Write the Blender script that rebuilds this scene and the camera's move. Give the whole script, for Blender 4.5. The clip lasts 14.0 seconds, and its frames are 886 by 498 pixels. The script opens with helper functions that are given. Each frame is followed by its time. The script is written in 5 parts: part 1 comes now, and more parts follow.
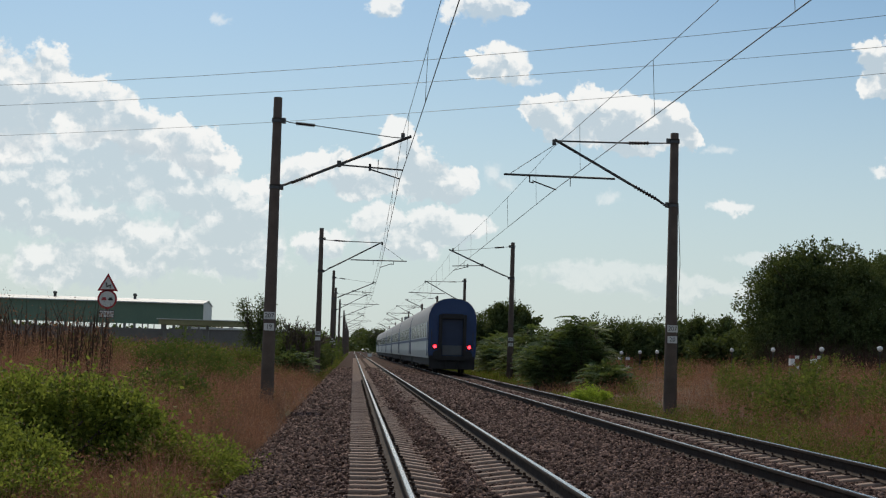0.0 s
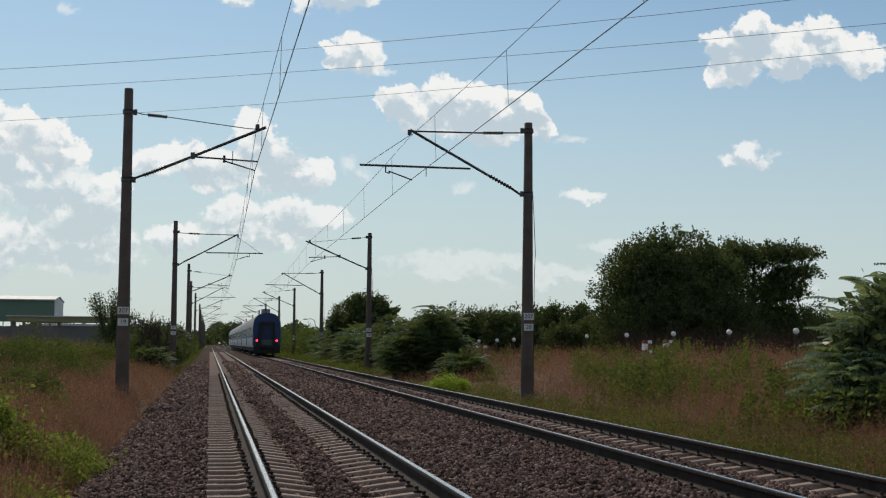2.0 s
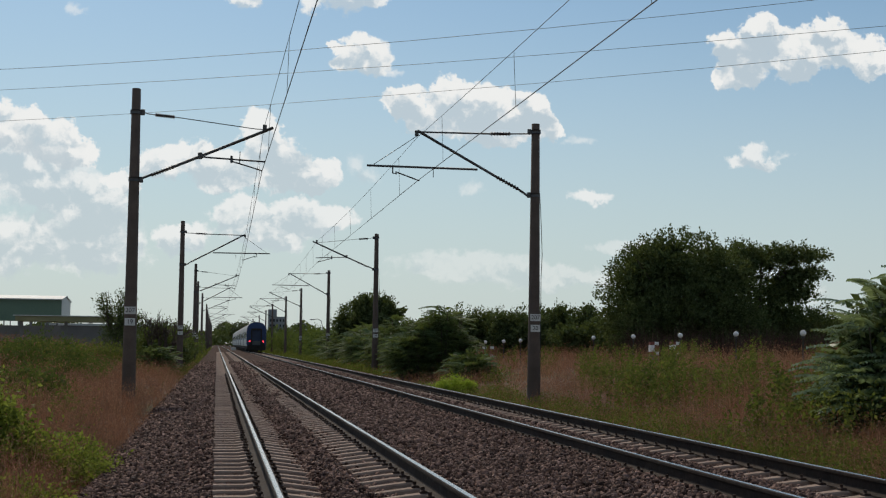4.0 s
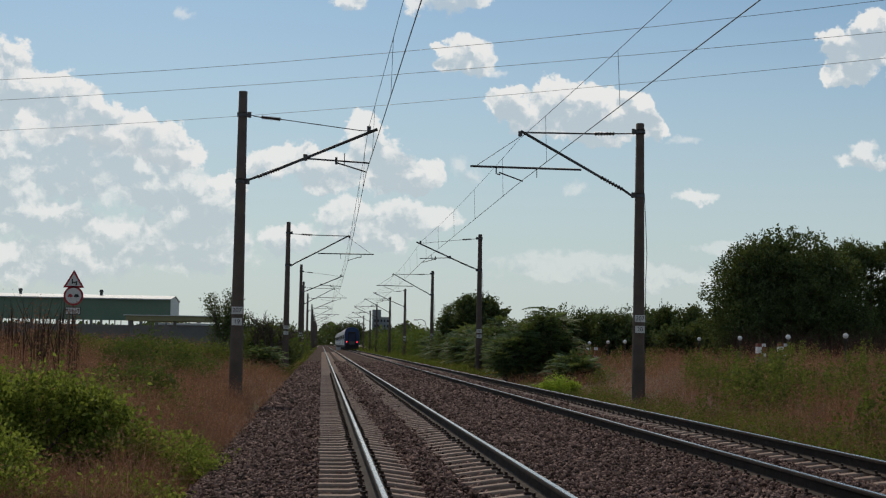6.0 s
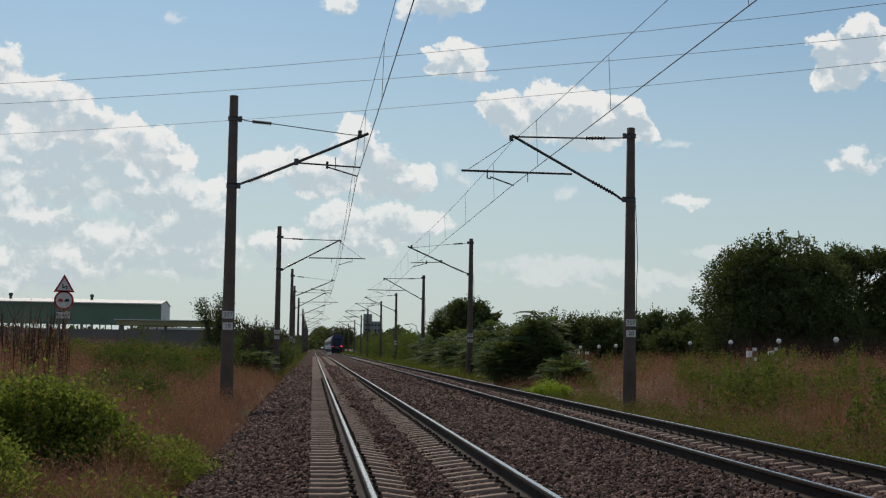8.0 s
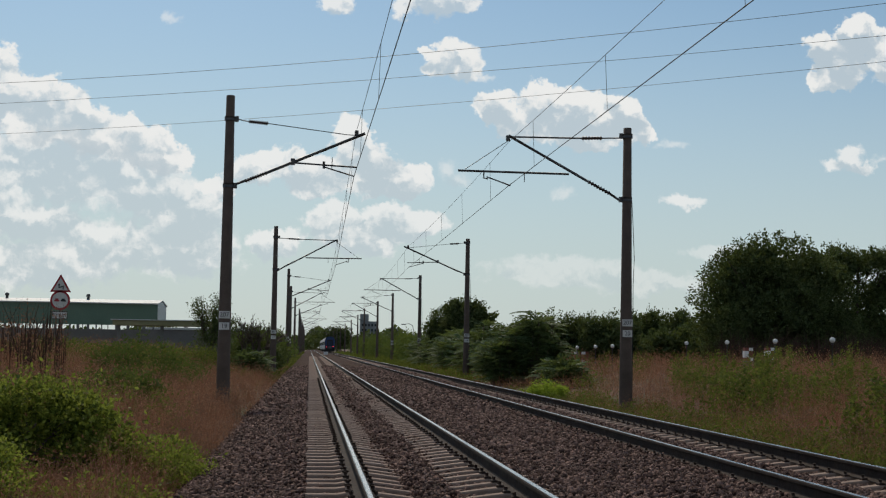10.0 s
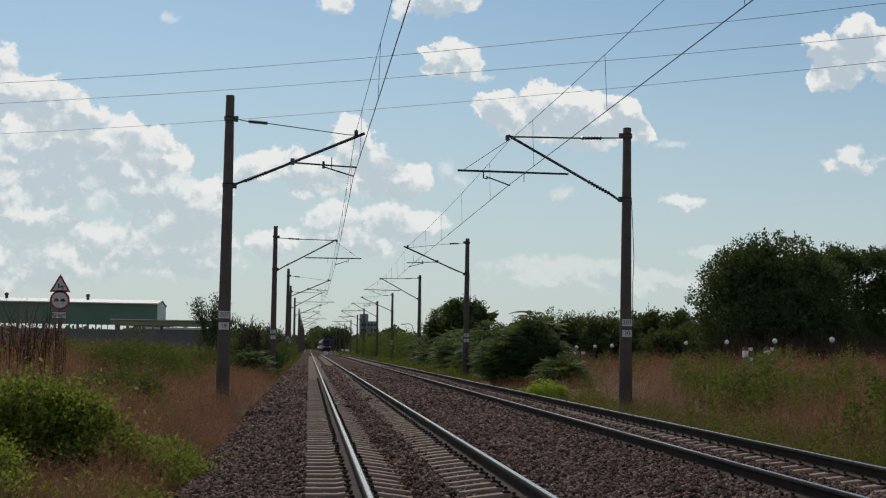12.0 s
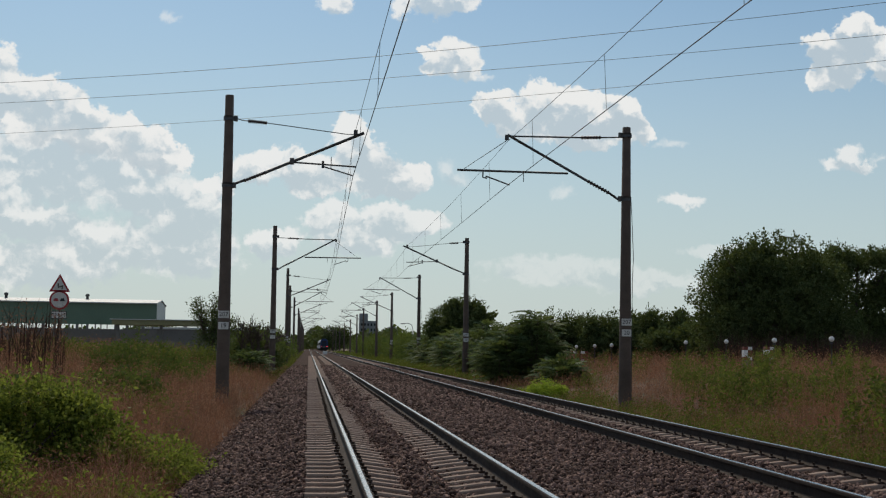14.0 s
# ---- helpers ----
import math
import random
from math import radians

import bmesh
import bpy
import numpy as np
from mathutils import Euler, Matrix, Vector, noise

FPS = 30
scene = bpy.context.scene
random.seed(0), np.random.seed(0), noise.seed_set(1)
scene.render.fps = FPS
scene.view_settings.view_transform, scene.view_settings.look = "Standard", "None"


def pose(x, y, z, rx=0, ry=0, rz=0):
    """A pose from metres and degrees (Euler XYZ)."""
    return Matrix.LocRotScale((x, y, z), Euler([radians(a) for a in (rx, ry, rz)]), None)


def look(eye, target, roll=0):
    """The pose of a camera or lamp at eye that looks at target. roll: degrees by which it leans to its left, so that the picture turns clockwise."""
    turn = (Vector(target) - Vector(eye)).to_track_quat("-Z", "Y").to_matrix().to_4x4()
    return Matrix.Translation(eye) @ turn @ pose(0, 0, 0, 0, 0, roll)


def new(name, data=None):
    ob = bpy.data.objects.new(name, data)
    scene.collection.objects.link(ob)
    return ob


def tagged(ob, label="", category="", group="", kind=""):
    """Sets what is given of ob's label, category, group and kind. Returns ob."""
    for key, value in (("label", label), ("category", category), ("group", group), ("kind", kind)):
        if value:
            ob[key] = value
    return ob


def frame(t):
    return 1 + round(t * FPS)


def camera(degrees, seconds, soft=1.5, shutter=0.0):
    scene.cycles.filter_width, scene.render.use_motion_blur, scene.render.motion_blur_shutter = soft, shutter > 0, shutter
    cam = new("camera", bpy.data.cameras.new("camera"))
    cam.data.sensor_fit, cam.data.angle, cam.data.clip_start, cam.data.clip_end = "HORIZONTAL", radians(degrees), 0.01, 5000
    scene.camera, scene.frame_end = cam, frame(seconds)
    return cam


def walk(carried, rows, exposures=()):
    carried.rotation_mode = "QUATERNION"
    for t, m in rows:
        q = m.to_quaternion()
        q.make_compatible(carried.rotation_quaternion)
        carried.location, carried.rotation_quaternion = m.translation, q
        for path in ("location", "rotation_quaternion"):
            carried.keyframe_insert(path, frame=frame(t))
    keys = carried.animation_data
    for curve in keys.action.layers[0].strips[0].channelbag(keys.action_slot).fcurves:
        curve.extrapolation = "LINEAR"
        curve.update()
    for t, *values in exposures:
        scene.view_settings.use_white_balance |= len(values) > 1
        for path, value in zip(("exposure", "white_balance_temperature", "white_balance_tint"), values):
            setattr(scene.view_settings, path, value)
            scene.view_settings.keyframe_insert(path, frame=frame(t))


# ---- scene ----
# A double-track electrified railway in dry late-summer light; a passenger train runs away from a camera that stands still and pans.
EYE = (0.0, 0.0, 1.187)
cam = camera(34.2, 14.0, soft=1.2)
# seconds, yaw, pitch, lean to the left, in degrees
ROWS = [
    (0.0, -3.436, 4.085, 1.716), (0.5, -6.687, 3.263, 0.781), (1.0, -8.494, 2.357, 0.692), (1.5, -8.978, 3.457, 0.635),
    (2.0, -9.14, 3.822, 0.543), (4.3, -8.724, 3.866, 0.837), (4.5, -8.386, 3.873, 0.855), (5.0, -6.302, 3.838, 0.752),
    (5.5, -4.846, 3.824, 0.989), (6.0, -4.74, 3.815, 0.971), (6.5, -4.641, 3.796, 0.918), (7.0, -4.597, 3.813, 0.958),
    (7.5, -4.845, 3.906, 0.967), (8.0, -5.094, 3.992, 0.921), (10.5, -5.248, 3.993, 0.932), (11.0, -5.269, 3.975, 0.923),
    (12.0, -5.245, 3.99, 0.925), (13.0, -5.26, 3.979, 0.9), (14.0, -5.264, 3.972, 0.892)]


def gaze(yaw, pitch):
    y, p = radians(yaw), radians(pitch)
    return Vector((-math.sin(y) * math.cos(p), math.cos(y) * math.cos(p), math.sin(p)))


walk(cam, [(t, look(EYE, Vector(EYE) + gaze(yaw, pitch), lean)) for t, yaw, pitch, lean in ROWS], [(0.0, -0.16), (0.5, -0.3), (1.0, -0.24), (1.5, -0.16), (2.0, -0.2), (4.5, -0.28), (5.5, -0.34), (7.0, -0.33), (8.0, -0.31), (14.0, -0.3)])

# ---------------------------------------------------------------- light
SUN_ELEVATION, SUN_AZIMUTH = 42.0, -10.0  # the sun stands ahead, a little to the left of the line
away = Vector((math.sin(radians(SUN_AZIMUTH)) * math.cos(radians(SUN_ELEVATION)),
               math.cos(radians(SUN_AZIMUTH)) * math.cos(radians(SUN_ELEVATION)), math.sin(radians(SUN_ELEVATION))))
sun = new("sun", bpy.data.lights.new("sun", "SUN"))
sun.data.energy, sun.data.angle, sun.data.color = 2.5, radians(0.6), (1.0, 0.88, 0.72)
sun.matrix_basis = look(away * 100, (0, 0, 0))


class Net:
    """Short hand for node trees."""

    def __init__(self, tree):
        self.tree, self.nodes = tree, tree.nodes

    def put(self, socket, value):
        if isinstance(value, bpy.types.NodeSocket):
            self.tree.links.new(value, socket)
        elif value is not None:
            socket.default_value = value

    def node(self, kind, sets=None, **values):
        n = self.nodes.new(kind)
        for key, value in (sets or {}).items():
            setattr(n, key, value)
        for key, value in values.items():
            self.put(n.inputs[key.replace("_", " ")], value)
        return n

    def math(self, op, a, b=None, c=None):
        n = self.nodes.new("ShaderNodeMath")
        n.operation = op
        for i, v in enumerate((a, b, c)):
            self.put(n.inputs[i], v)
        return n.outputs[0]

    def vec(self, op, a, b=None):
        n = self.nodes.new("ShaderNodeVectorMath")
        n.operation = op
        self.put(n.inputs[0], a)
        self.put(n.inputs[1], b)
        return n.outputs["Value" if op in ("LENGTH", "DOT_PRODUCT", "DISTANCE") else "Vector"]

    def noise(self, vector, scale, detail=4.0, rough=0.55, out="Fac"):
        n = self.node("ShaderNodeTexNoise", Scale=scale, Detail=detail, Roughness=rough)
        self.put(n.inputs["Vector"], vector)
        return n.outputs[out]

    def ramp(self, value, stops):
        n = self.nodes.new("ShaderNodeValToRGB")
        self.put(n.inputs[0], value)
        while len(n.color_ramp.elements) < len(stops):
            n.color_ramp.elements.new(0.5)
        for e, (at, colour) in zip(n.color_ramp.elements, stops):
            e.position, e.color = at, (*colour, 1.0)
        return n.outputs[0]

    def smooth(self, value, low, high, to_low=0.0, to_high=1.0):
        n = self.node("ShaderNodeMapRange", {"interpolation_type": "SMOOTHSTEP"})
        for i, v in enumerate((value, low, high, to_low, to_high)):
            self.put(n.inputs[i], v)
        return n.outputs[0]

    def mix(self, factor, a, b, blend="MIX"):
        n = self.node("ShaderNodeMix", {"data_type": "RGBA", "blend_type": blend})
        self.put(n.inputs[0], factor)
        self.put(n.inputs[6], (*a, 1.0) if isinstance(a, tuple) else a)
        self.put(n.inputs[7], (*b, 1.0) if isinstance(b, tuple) else b)
        return n.outputs[2]


# cumulus clouds: heaps of rounded lobes, each across/up from the line's far end, with half-sizes, as tangents
HEAPS_WEST = [(-0.216, 0.174, 0.022, 0.03), (-0.25, 0.159, 0.043, 0.047), (-0.187, 0.16, 0.026, 0.026), (-0.17, 0.158, 0.024, 0.022),
              (-0.153, 0.145, 0.02, 0.018), (-0.128, 0.141, 0.022, 0.018), (-0.112, 0.134, 0.018, 0.016), (-0.098, 0.127, 0.015, 0.012)]
BANK_WEST = [(-0.175, 0.122, 0.075, 0.029), (-0.234, 0.109, 0.051, 0.043), (-0.117, 0.106, 0.043, 0.022), (-0.196, 0.083, 0.051, 0.016),
             (-0.142, 0.069, 0.059, 0.02), (-0.086, 0.09, 0.035, 0.024), (-0.085, 0.066, 0.043, 0.022), (-0.187, 0.052, 0.063, 0.018)]
HEAPS_MIDDLE = [(-0.044, 0.122, 0.016, 0.012), (-0.021, 0.127, 0.022, 0.013), (-0.067, 0.108, 0.014, 0.007), (0.003, 0.117, 0.027, 0.016),
                (0.028, 0.146, 0.015, 0.018), (0.038, 0.124, 0.025, 0.02), (0.062, 0.117, 0.024, 0.014)]
BANK_MIDDLE = [(0.054, 0.093, 0.024, 0.011), (0.074, 0.088, 0.025, 0.01), (0.015, 0.088, 0.024, 0.014), (0.035, 0.077, 0.043, 0.014),
               (-0.027, 0.072, 0.024, 0.012)]
PUFF = [(0.092, 0.208, 0.016, 0.013), (0.104, 0.202, 0.014, 0.014), (0.078, 0.208, 0.01, 0.005), (0.084, 0.198, 0.01, 0.008)]
HEAPS_EAST = [(0.161, 0.176, 0.02, 0.018), (0.181, 0.173, 0.029, 0.018), (0.129, 0.173, 0.018, 0.011), (0.214, 0.172, 0.02, 0.013),
              (0.228, 0.16, 0.013, 0.012), (0.194, 0.157, 0.039, 0.016), (0.145, 0.159, 0.024, 0.012)]
HEAPS_FAR_EAST = [(0.392, 0.235, 0.016, 0.015), (0.363, 0.222, 0.013, 0.014), (0.38, 0.212, 0.024, 0.018), (0.371, 0.199, 0.02, 0.011),
                  (0.418, 0.217, 0.024, 0.024), (0.448, 0.227, 0.024, 0.02), (0.477, 0.219, 0.024, 0.016)]
SCRAPS = [(0.384, 0.144, 0.013, 0.01), (0.373, 0.138, 0.013, 0.006), (0.396, 0.137, 0.011, 0.005), (0.263, 0.108, 0.017, 0.006)]
WISPS = [(-0.1, 0.225, 0.007, 0.006), (0.093, 0.126, 0.01, 0.009), (0.101, 0.118, 0.011, 0.006), (0.255, 0.149, 0.014, 0.004), (0.409, 0.141, 0.009, 0.004),
         (0.117, 0.193, 0.008, 0.004), (0.176, 0.112, 0.012, 0.006)]
HIGH = [(0.014, 0.241, 0.014, 0.009), (0.083, 0.248, 0.027, 0.015), (0.062, 0.241, 0.014, 0.009), (0.106, 0.243, 0.012, 0.007)]
LOW_EAST = [(0.178, 0.056, 0.063, 0.012), (0.239, 0.049, 0.051, 0.01), (0.313, 0.071, 0.055, 0.007), (0.383, 0.044, 0.063, 0.016)]

world = bpy.data.worlds.new("sky")
scene.world = world
world.use_nodes = True
world.node_tree.nodes.clear()
W = Net(world.node_tree)
SKY = 0.085
heading = W.node("ShaderNodeTexCoord").outputs["Generated"]
sky = W.node("ShaderNodeTexSky", {"sky_type": "NISHITA", "sun_disc": False, "sun_elevation": radians(SUN_ELEVATION), "sun_rotation": radians(SUN_AZIMUTH),
                                  "air_density": 1.0, "dust_density": 0.6, "ozone_density": 1.8}).outputs[0]
split = W.node("ShaderNodeSeparateXYZ", Vector=heading).outputs
plan = W.node("ShaderNodeCombineXYZ", X=W.math("DIVIDE", split[0], split[1]), Y=W.math("DIVIDE", split[2], split[1])).outputs[0]
billow = W.vec("SUBTRACT", W.noise(plan, 55.0, 3.0, 0.5, "Color"), (0.5, 0.5, 0.5))
curl = W.vec("SUBTRACT", W.noise(plan, 170.0, 3.0, 0.6, "Color"), (0.5, 0.5, 0.5))
bent = W.vec("ADD", plan, W.vec("ADD", W.vec("MULTIPLY", billow, (0.022, 0.016, 0.0)), W.vec("MULTIPLY", curl, (0.009, 0.008, 0.0))))


def heap(lobes, spot):
    """How deep inside the nearest lobe a place of the sky is: 1 at its middle, 0 at its rim."""
    depth = None
    for u, v, a, b in lobes:
        d = W.vec("LENGTH", W.vec("MULTIPLY", W.vec("SUBTRACT", spot, (u, v, 0.0)), (1 / a, 1 / b, 0.0)))
        depth = d if depth is None else W.math("SMOOTH_MIN", depth, d, 0.35)
    return W.math("SUBTRACT", 1.02, depth)


def cells(spot, scale):
    """Rounded swellings, as on a cauliflower."""
    n = W.node("ShaderNodeTexVoronoi", {"feature": "SMOOTH_F1"}, Vector=spot, Scale=scale, Smoothness=0.35)
    return W.math("SUBTRACT", 0.6, n.outputs["Distance"])


def swelling(spot):
    return W.math("ADD", W.math("ADD", W.math("MULTIPLY", cells(spot, 42.0), 0.55), W.math("MULTIPLY", cells(spot, 105.0), 0.26)),
                  W.math("MULTIPLY", W.noise(spot, 150.0, 5.0, 0.6), 0.34))


fleck = W.math("SUBTRACT", W.noise(plan, 120.0, 6.0, 0.62), 0.5)
grey_wash = W.noise(plan, 26.0, 4.0, 0.55)
relief = W.math("SUBTRACT", swelling(bent), swelling(W.vec("ADD", bent, (0.0015, 0.0065, 0.0))))  # sides turned to the sun
ragged = W.math("ADD", W.math("MULTIPLY", fleck, 0.75), W.math("MULTIPLY", W.math("SUBTRACT", swelling(bent), 0.2), 0.5))
colour = sky
SHOWN = W.math("GREATER_THAN", split[1], 0.02)
colour = W.mix(1.0, colour, (0.86, 1.03, 1.07), "MULTIPLY")
colour = W.mix(W.smooth(split[2], 0.0, 0.28, 0.8, 0.0), colour, (7.5, 8.55, 8.8))
lit = W.vec("ADD", bent, (-0.002, 0.011, 0.0))
for lobes, cover, edge in ((LOW_EAST, 0.4, 0.4), (BANK_WEST, 0.85, 0.4), (BANK_MIDDLE, 0.85, 0.3), (HEAPS_WEST, 1.0, 0.2), (HEAPS_MIDDLE, 0.95, 0.22), (HEAPS_EAST, 1.0, 0.2),
                           (HEAPS_FAR_EAST, 1.0, 0.2), (PUFF, 1.0, 0.3), (SCRAPS, 0.85, 0.5), (HIGH, 0.9, 0.35), (WISPS, 0.5, 0.9)):
    depth = W.math("ADD", heap(lobes, bent), ragged)
    above = W.math("ADD", heap(lobes, lit), W.math("MULTIPLY", fleck, 0.9))
    body = W.smooth(W.math("SUBTRACT", W.math("ADD", above, W.math("MULTIPLY", W.math("SUBTRACT", grey_wash, 0.5), 1.5)), W.math("MULTIPLY", relief, 2.6)), -0.18, 0.72)
    tone = W.mix(body, (12.0, 12.1, 11.9), W.mix(0.8, colour, (7.3, 8.35, 9.0)))
    colour = W.mix(W.math("MULTIPLY", W.smooth(depth, 0.0, edge, 0.0, cover), SHOWN), colour, tone)
# unseen cumulus added over the rest of the sky, to whiten its fill light
rest = W.math("MAXIMUM", W.smooth(split[2], 0.3, 0.42), W.smooth(split[1], 0.75, 0.4))
patch = W.math("MULTIPLY", W.smooth(W.noise(heading, 3.2, 6.0, 0.6), 0.46, 0.6, 0.0, 0.65), rest)
colour = W.mix(patch, colour, (9.0, 9.4, 9.5))
ground_below = W.mix(W.smooth(split[2], -0.02, 0.0), (2.0, 2.0, 1.7), colour)
back = W.node("ShaderNodeBackground", Color=ground_below, Strength=SKY)
W.tree.links.new(back.outputs[0], W.node("ShaderNodeOutputWorld").inputs[0])
scene.view_settings.exposure = 0.0

# ---------------------------------------------------------------- materials


def material(name, colours, scale=4.0, rough=0.8, metal=0.0, bump=0.3, fine=60.0, island=0.0, each=0.0, patches=None, spec=0.4, through_light=0.0, glow=(0.35, 0.42, 0.06)):
    """A surface: colours, from dark to light, laid out by a coarse and a fine noise in metres; island and each: how far pieces differ from one another;
    patches: (scale, colour, share), a second colour in large spots."""
    m = bpy.data.materials.new(name)
    m.use_nodes = True
    n = Net(m.node_tree)
    shader = m.node_tree.nodes["Principled BSDF"]
    place = n.node("ShaderNodeNewGeometry").outputs
    where = n.node("ShaderNodeTexCoord").outputs["Object"] if each else place["Position"]
    value = n.math("ADD", n.math("MULTIPLY", n.noise(where, scale, 5.0, 0.6), 0.6), n.math("MULTIPLY", n.noise(where, fine, 3.0), 0.4))
    if island:
        value = n.math("ADD", n.math("MULTIPLY", value, 1 - island), n.math("MULTIPLY", place["Random Per Island"], island))
    if each:
        value = n.math("ADD", n.math("MULTIPLY", value, 1 - each), n.math("MULTIPLY", n.node("ShaderNodeObjectInfo").outputs["Random"], each))
    lo, hi = 0.5 - 0.22 - 0.2 * max(island, each), 0.5 + 0.22 + 0.2 * max(island, each)
    stops = [(lo + (hi - lo) * i / max(1, len(colours) - 1), c) for i, c in enumerate(colours)]
    tint = n.ramp(value, stops)
    if patches:
        for size, colour2, share in patches:
            tint = n.mix(n.smooth(n.noise(place["Position"], size, 3.0, 0.55), 0.62 - share, 0.72 - share), tint, colour2)
    n.put(shader.inputs["Base Color"], tint)
    n.put(shader.inputs["Roughness"], n.smooth(n.noise(where, fine * 0.5, 2.0), 0.2, 0.8, max(0.02, rough - 0.12), min(1.0, rough + 0.1)))
    shader.inputs["Metallic"].default_value = metal
    shader.inputs["Specular IOR Level"].default_value = spec
    if bump:
        b = n.node("ShaderNodeBump", Strength=bump, Distance=0.02, Height=value)
        n.put(shader.inputs["Normal"], b.outputs[0])
    if through_light:
        t = n.node("ShaderNodeBsdfTranslucent")
        n.put(t.inputs[0], n.mix(0.5, tint, glow))
        mixed = n.node("ShaderNodeMixShader", Fac=through_light)
        m.node_tree.links.new(shader.outputs[0], mixed.inputs[1])
        m.node_tree.links.new(t.outputs[0], mixed.inputs[2])
        m.node_tree.links.new(mixed.outputs[0], m.node_tree.nodes["Material Output"].inputs[0])
    return m


def glowing(name, colour, strength):
    m = bpy.data.materials.new(name)
    m.use_nodes = True
    s = m.node_tree.nodes["Principled BSDF"]
    s.inputs["Base Color"].default_value = (*colour, 1)
    s.inputs["Emission Color"].default_value = (*colour, 1)
    s.inputs["Emission Strength"].default_value = strength
    return m


STONE = material("ballast_stone", [(0.03, 0.018, 0.015), (0.1, 0.057, 0.045), (0.28, 0.18, 0.15)], 3.0, 0.9, bump=0.4, island=0.6, spec=0.2)
BED = material("ballast_bed", [(0.018, 0.01, 0.008), (0.06, 0.034, 0.025), (0.14, 0.085, 0.064)], 6.0, 0.98, bump=1.0, fine=24.0, spec=0.05)
CONCRETE = material("sleeper_concrete", [(0.2, 0.135, 0.105), (0.32, 0.23, 0.18), (0.44, 0.33, 0.265)], 5.0, 0.9, each=0.15, spec=0.15)
MAST = material("mast_concrete", [(0.055, 0.038, 0.029), (0.095, 0.068, 0.053), (0.14, 0.103, 0.08)], 2.5, 0.85, each=0.1)
RAIL_SIDE = material("rusty_rail", [(0.014, 0.01, 0.009), (0.03, 0.02, 0.016), (0.06, 0.038, 0.028)], 5.0, 0.85, spec=0.15)
RAIL_TOP = material("polished_rail", [(0.34, 0.33, 0.32), (0.48, 0.47, 0.46)], 8.0, 0.27, metal=1.0, bump=0.02)
RUST = material("rusty_fastening", [(0.035, 0.024, 0.02), (0.075, 0.045, 0.032)], 20.0, 0.85, metal=0.2)
STEEL = material("dark_galvanised_steel", [(0.06, 0.06, 0.062), (0.12, 0.118, 0.115)], 9.0, 0.55, metal=0.6)
PORCELAIN = material("brown_glazed_insulator", [(0.02, 0.012, 0.01), (0.045, 0.025, 0.018)], 12.0, 0.35)
WIRE = material("weathered_copper_wire", [(0.045, 0.04, 0.036), (0.085, 0.072, 0.06)], 10.0, 0.5, metal=0.5)
ALU = material("aluminium_cable", [(0.2, 0.2, 0.2), (0.3, 0.3, 0.3)], 10.0, 0.5, metal=0.5)
PLATE = material("white_enamel_plate", [(0.5, 0.49, 0.46), (0.68, 0.67, 0.64)], 9.0, 0.5)
INK = material("black_paint", [(0.015, 0.015, 0.015), (0.03, 0.03, 0.03)], 12.0, 0.6)
RED = material("red_sign_paint", [(0.3, 0.02, 0.03), (0.42, 0.035, 0.04)], 6.0, 0.5)
SOIL = material("dry_soil", [(0.08, 0.045, 0.028), (0.13, 0.075, 0.045), (0.18, 0.115, 0.065)], 0.6, 0.95, fine=8.0, bump=0.6,
                patches=[(0.09, (0.07, 0.085, 0.03), 0.12)])
GRASS_DRY = material("dry_reddish_grass", [(0.13, 0.058, 0.034), (0.3, 0.145, 0.085), (0.54, 0.34, 0.205)], 0.5, 0.85, bump=0, island=0.6,
                     patches=[(0.3, (0.17, 0.115, 0.07), 0.06), (1.1, (0.16, 0.1, 0.07), 0.06)], through_light=0.3, glow=(0.36, 0.17, 0.1), spec=0.05)
GRASS_GREEN = material("green_grass", [(0.06, 0.066, 0.02), (0.1, 0.105, 0.035), (0.18, 0.15, 0.06)], 0.6, 0.8, bump=0, island=0.5, through_light=0.3, spec=0.05)
LEAF = material("green_leaves", [(0.03, 0.056, 0.018), (0.06, 0.098, 0.03), (0.11, 0.15, 0.045)], 0.8, 0.75, bump=0, island=0.6, through_light=0.25, spec=0.06)
FROND_PALE = material("grey_green_pinnate_leaves", [(0.13, 0.19, 0.11), (0.23, 0.31, 0.19), (0.36, 0.44, 0.31)], 0.8, 0.42, bump=0, island=0.6, through_light=0.3, spec=0.4)
LEAF_FRESH = material("fresh_green_leaves", [(0.14, 0.2, 0.02), (0.26, 0.36, 0.035), (0.38, 0.5, 0.07)], 0.8, 0.6, bump=0, island=0.6, through_light=0.55, spec=0.1)
WEED = material("olive_green_weeds", [(0.035, 0.048, 0.015), (0.08, 0.098, 0.026), (0.185, 0.2, 0.055)], 0.8, 0.75, bump=0, island=0.6, through_light=0.3, spec=0.04)
LEAF_LIGHT = material("light_green_leaves", [(0.035, 0.048, 0.012), (0.12, 0.155, 0.028), (0.34, 0.37, 0.07)], 0.8, 0.65, bump=0, island=0.65, through_light=0.45, spec=0.08)
# crown colour of dark trees, and painted inner shade of lighter bushes
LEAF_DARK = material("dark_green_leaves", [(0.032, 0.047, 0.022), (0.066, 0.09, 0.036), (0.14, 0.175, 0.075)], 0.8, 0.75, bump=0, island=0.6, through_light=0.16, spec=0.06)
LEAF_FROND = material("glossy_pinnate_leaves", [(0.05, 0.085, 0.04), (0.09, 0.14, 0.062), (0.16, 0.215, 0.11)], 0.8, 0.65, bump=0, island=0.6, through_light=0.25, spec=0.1)
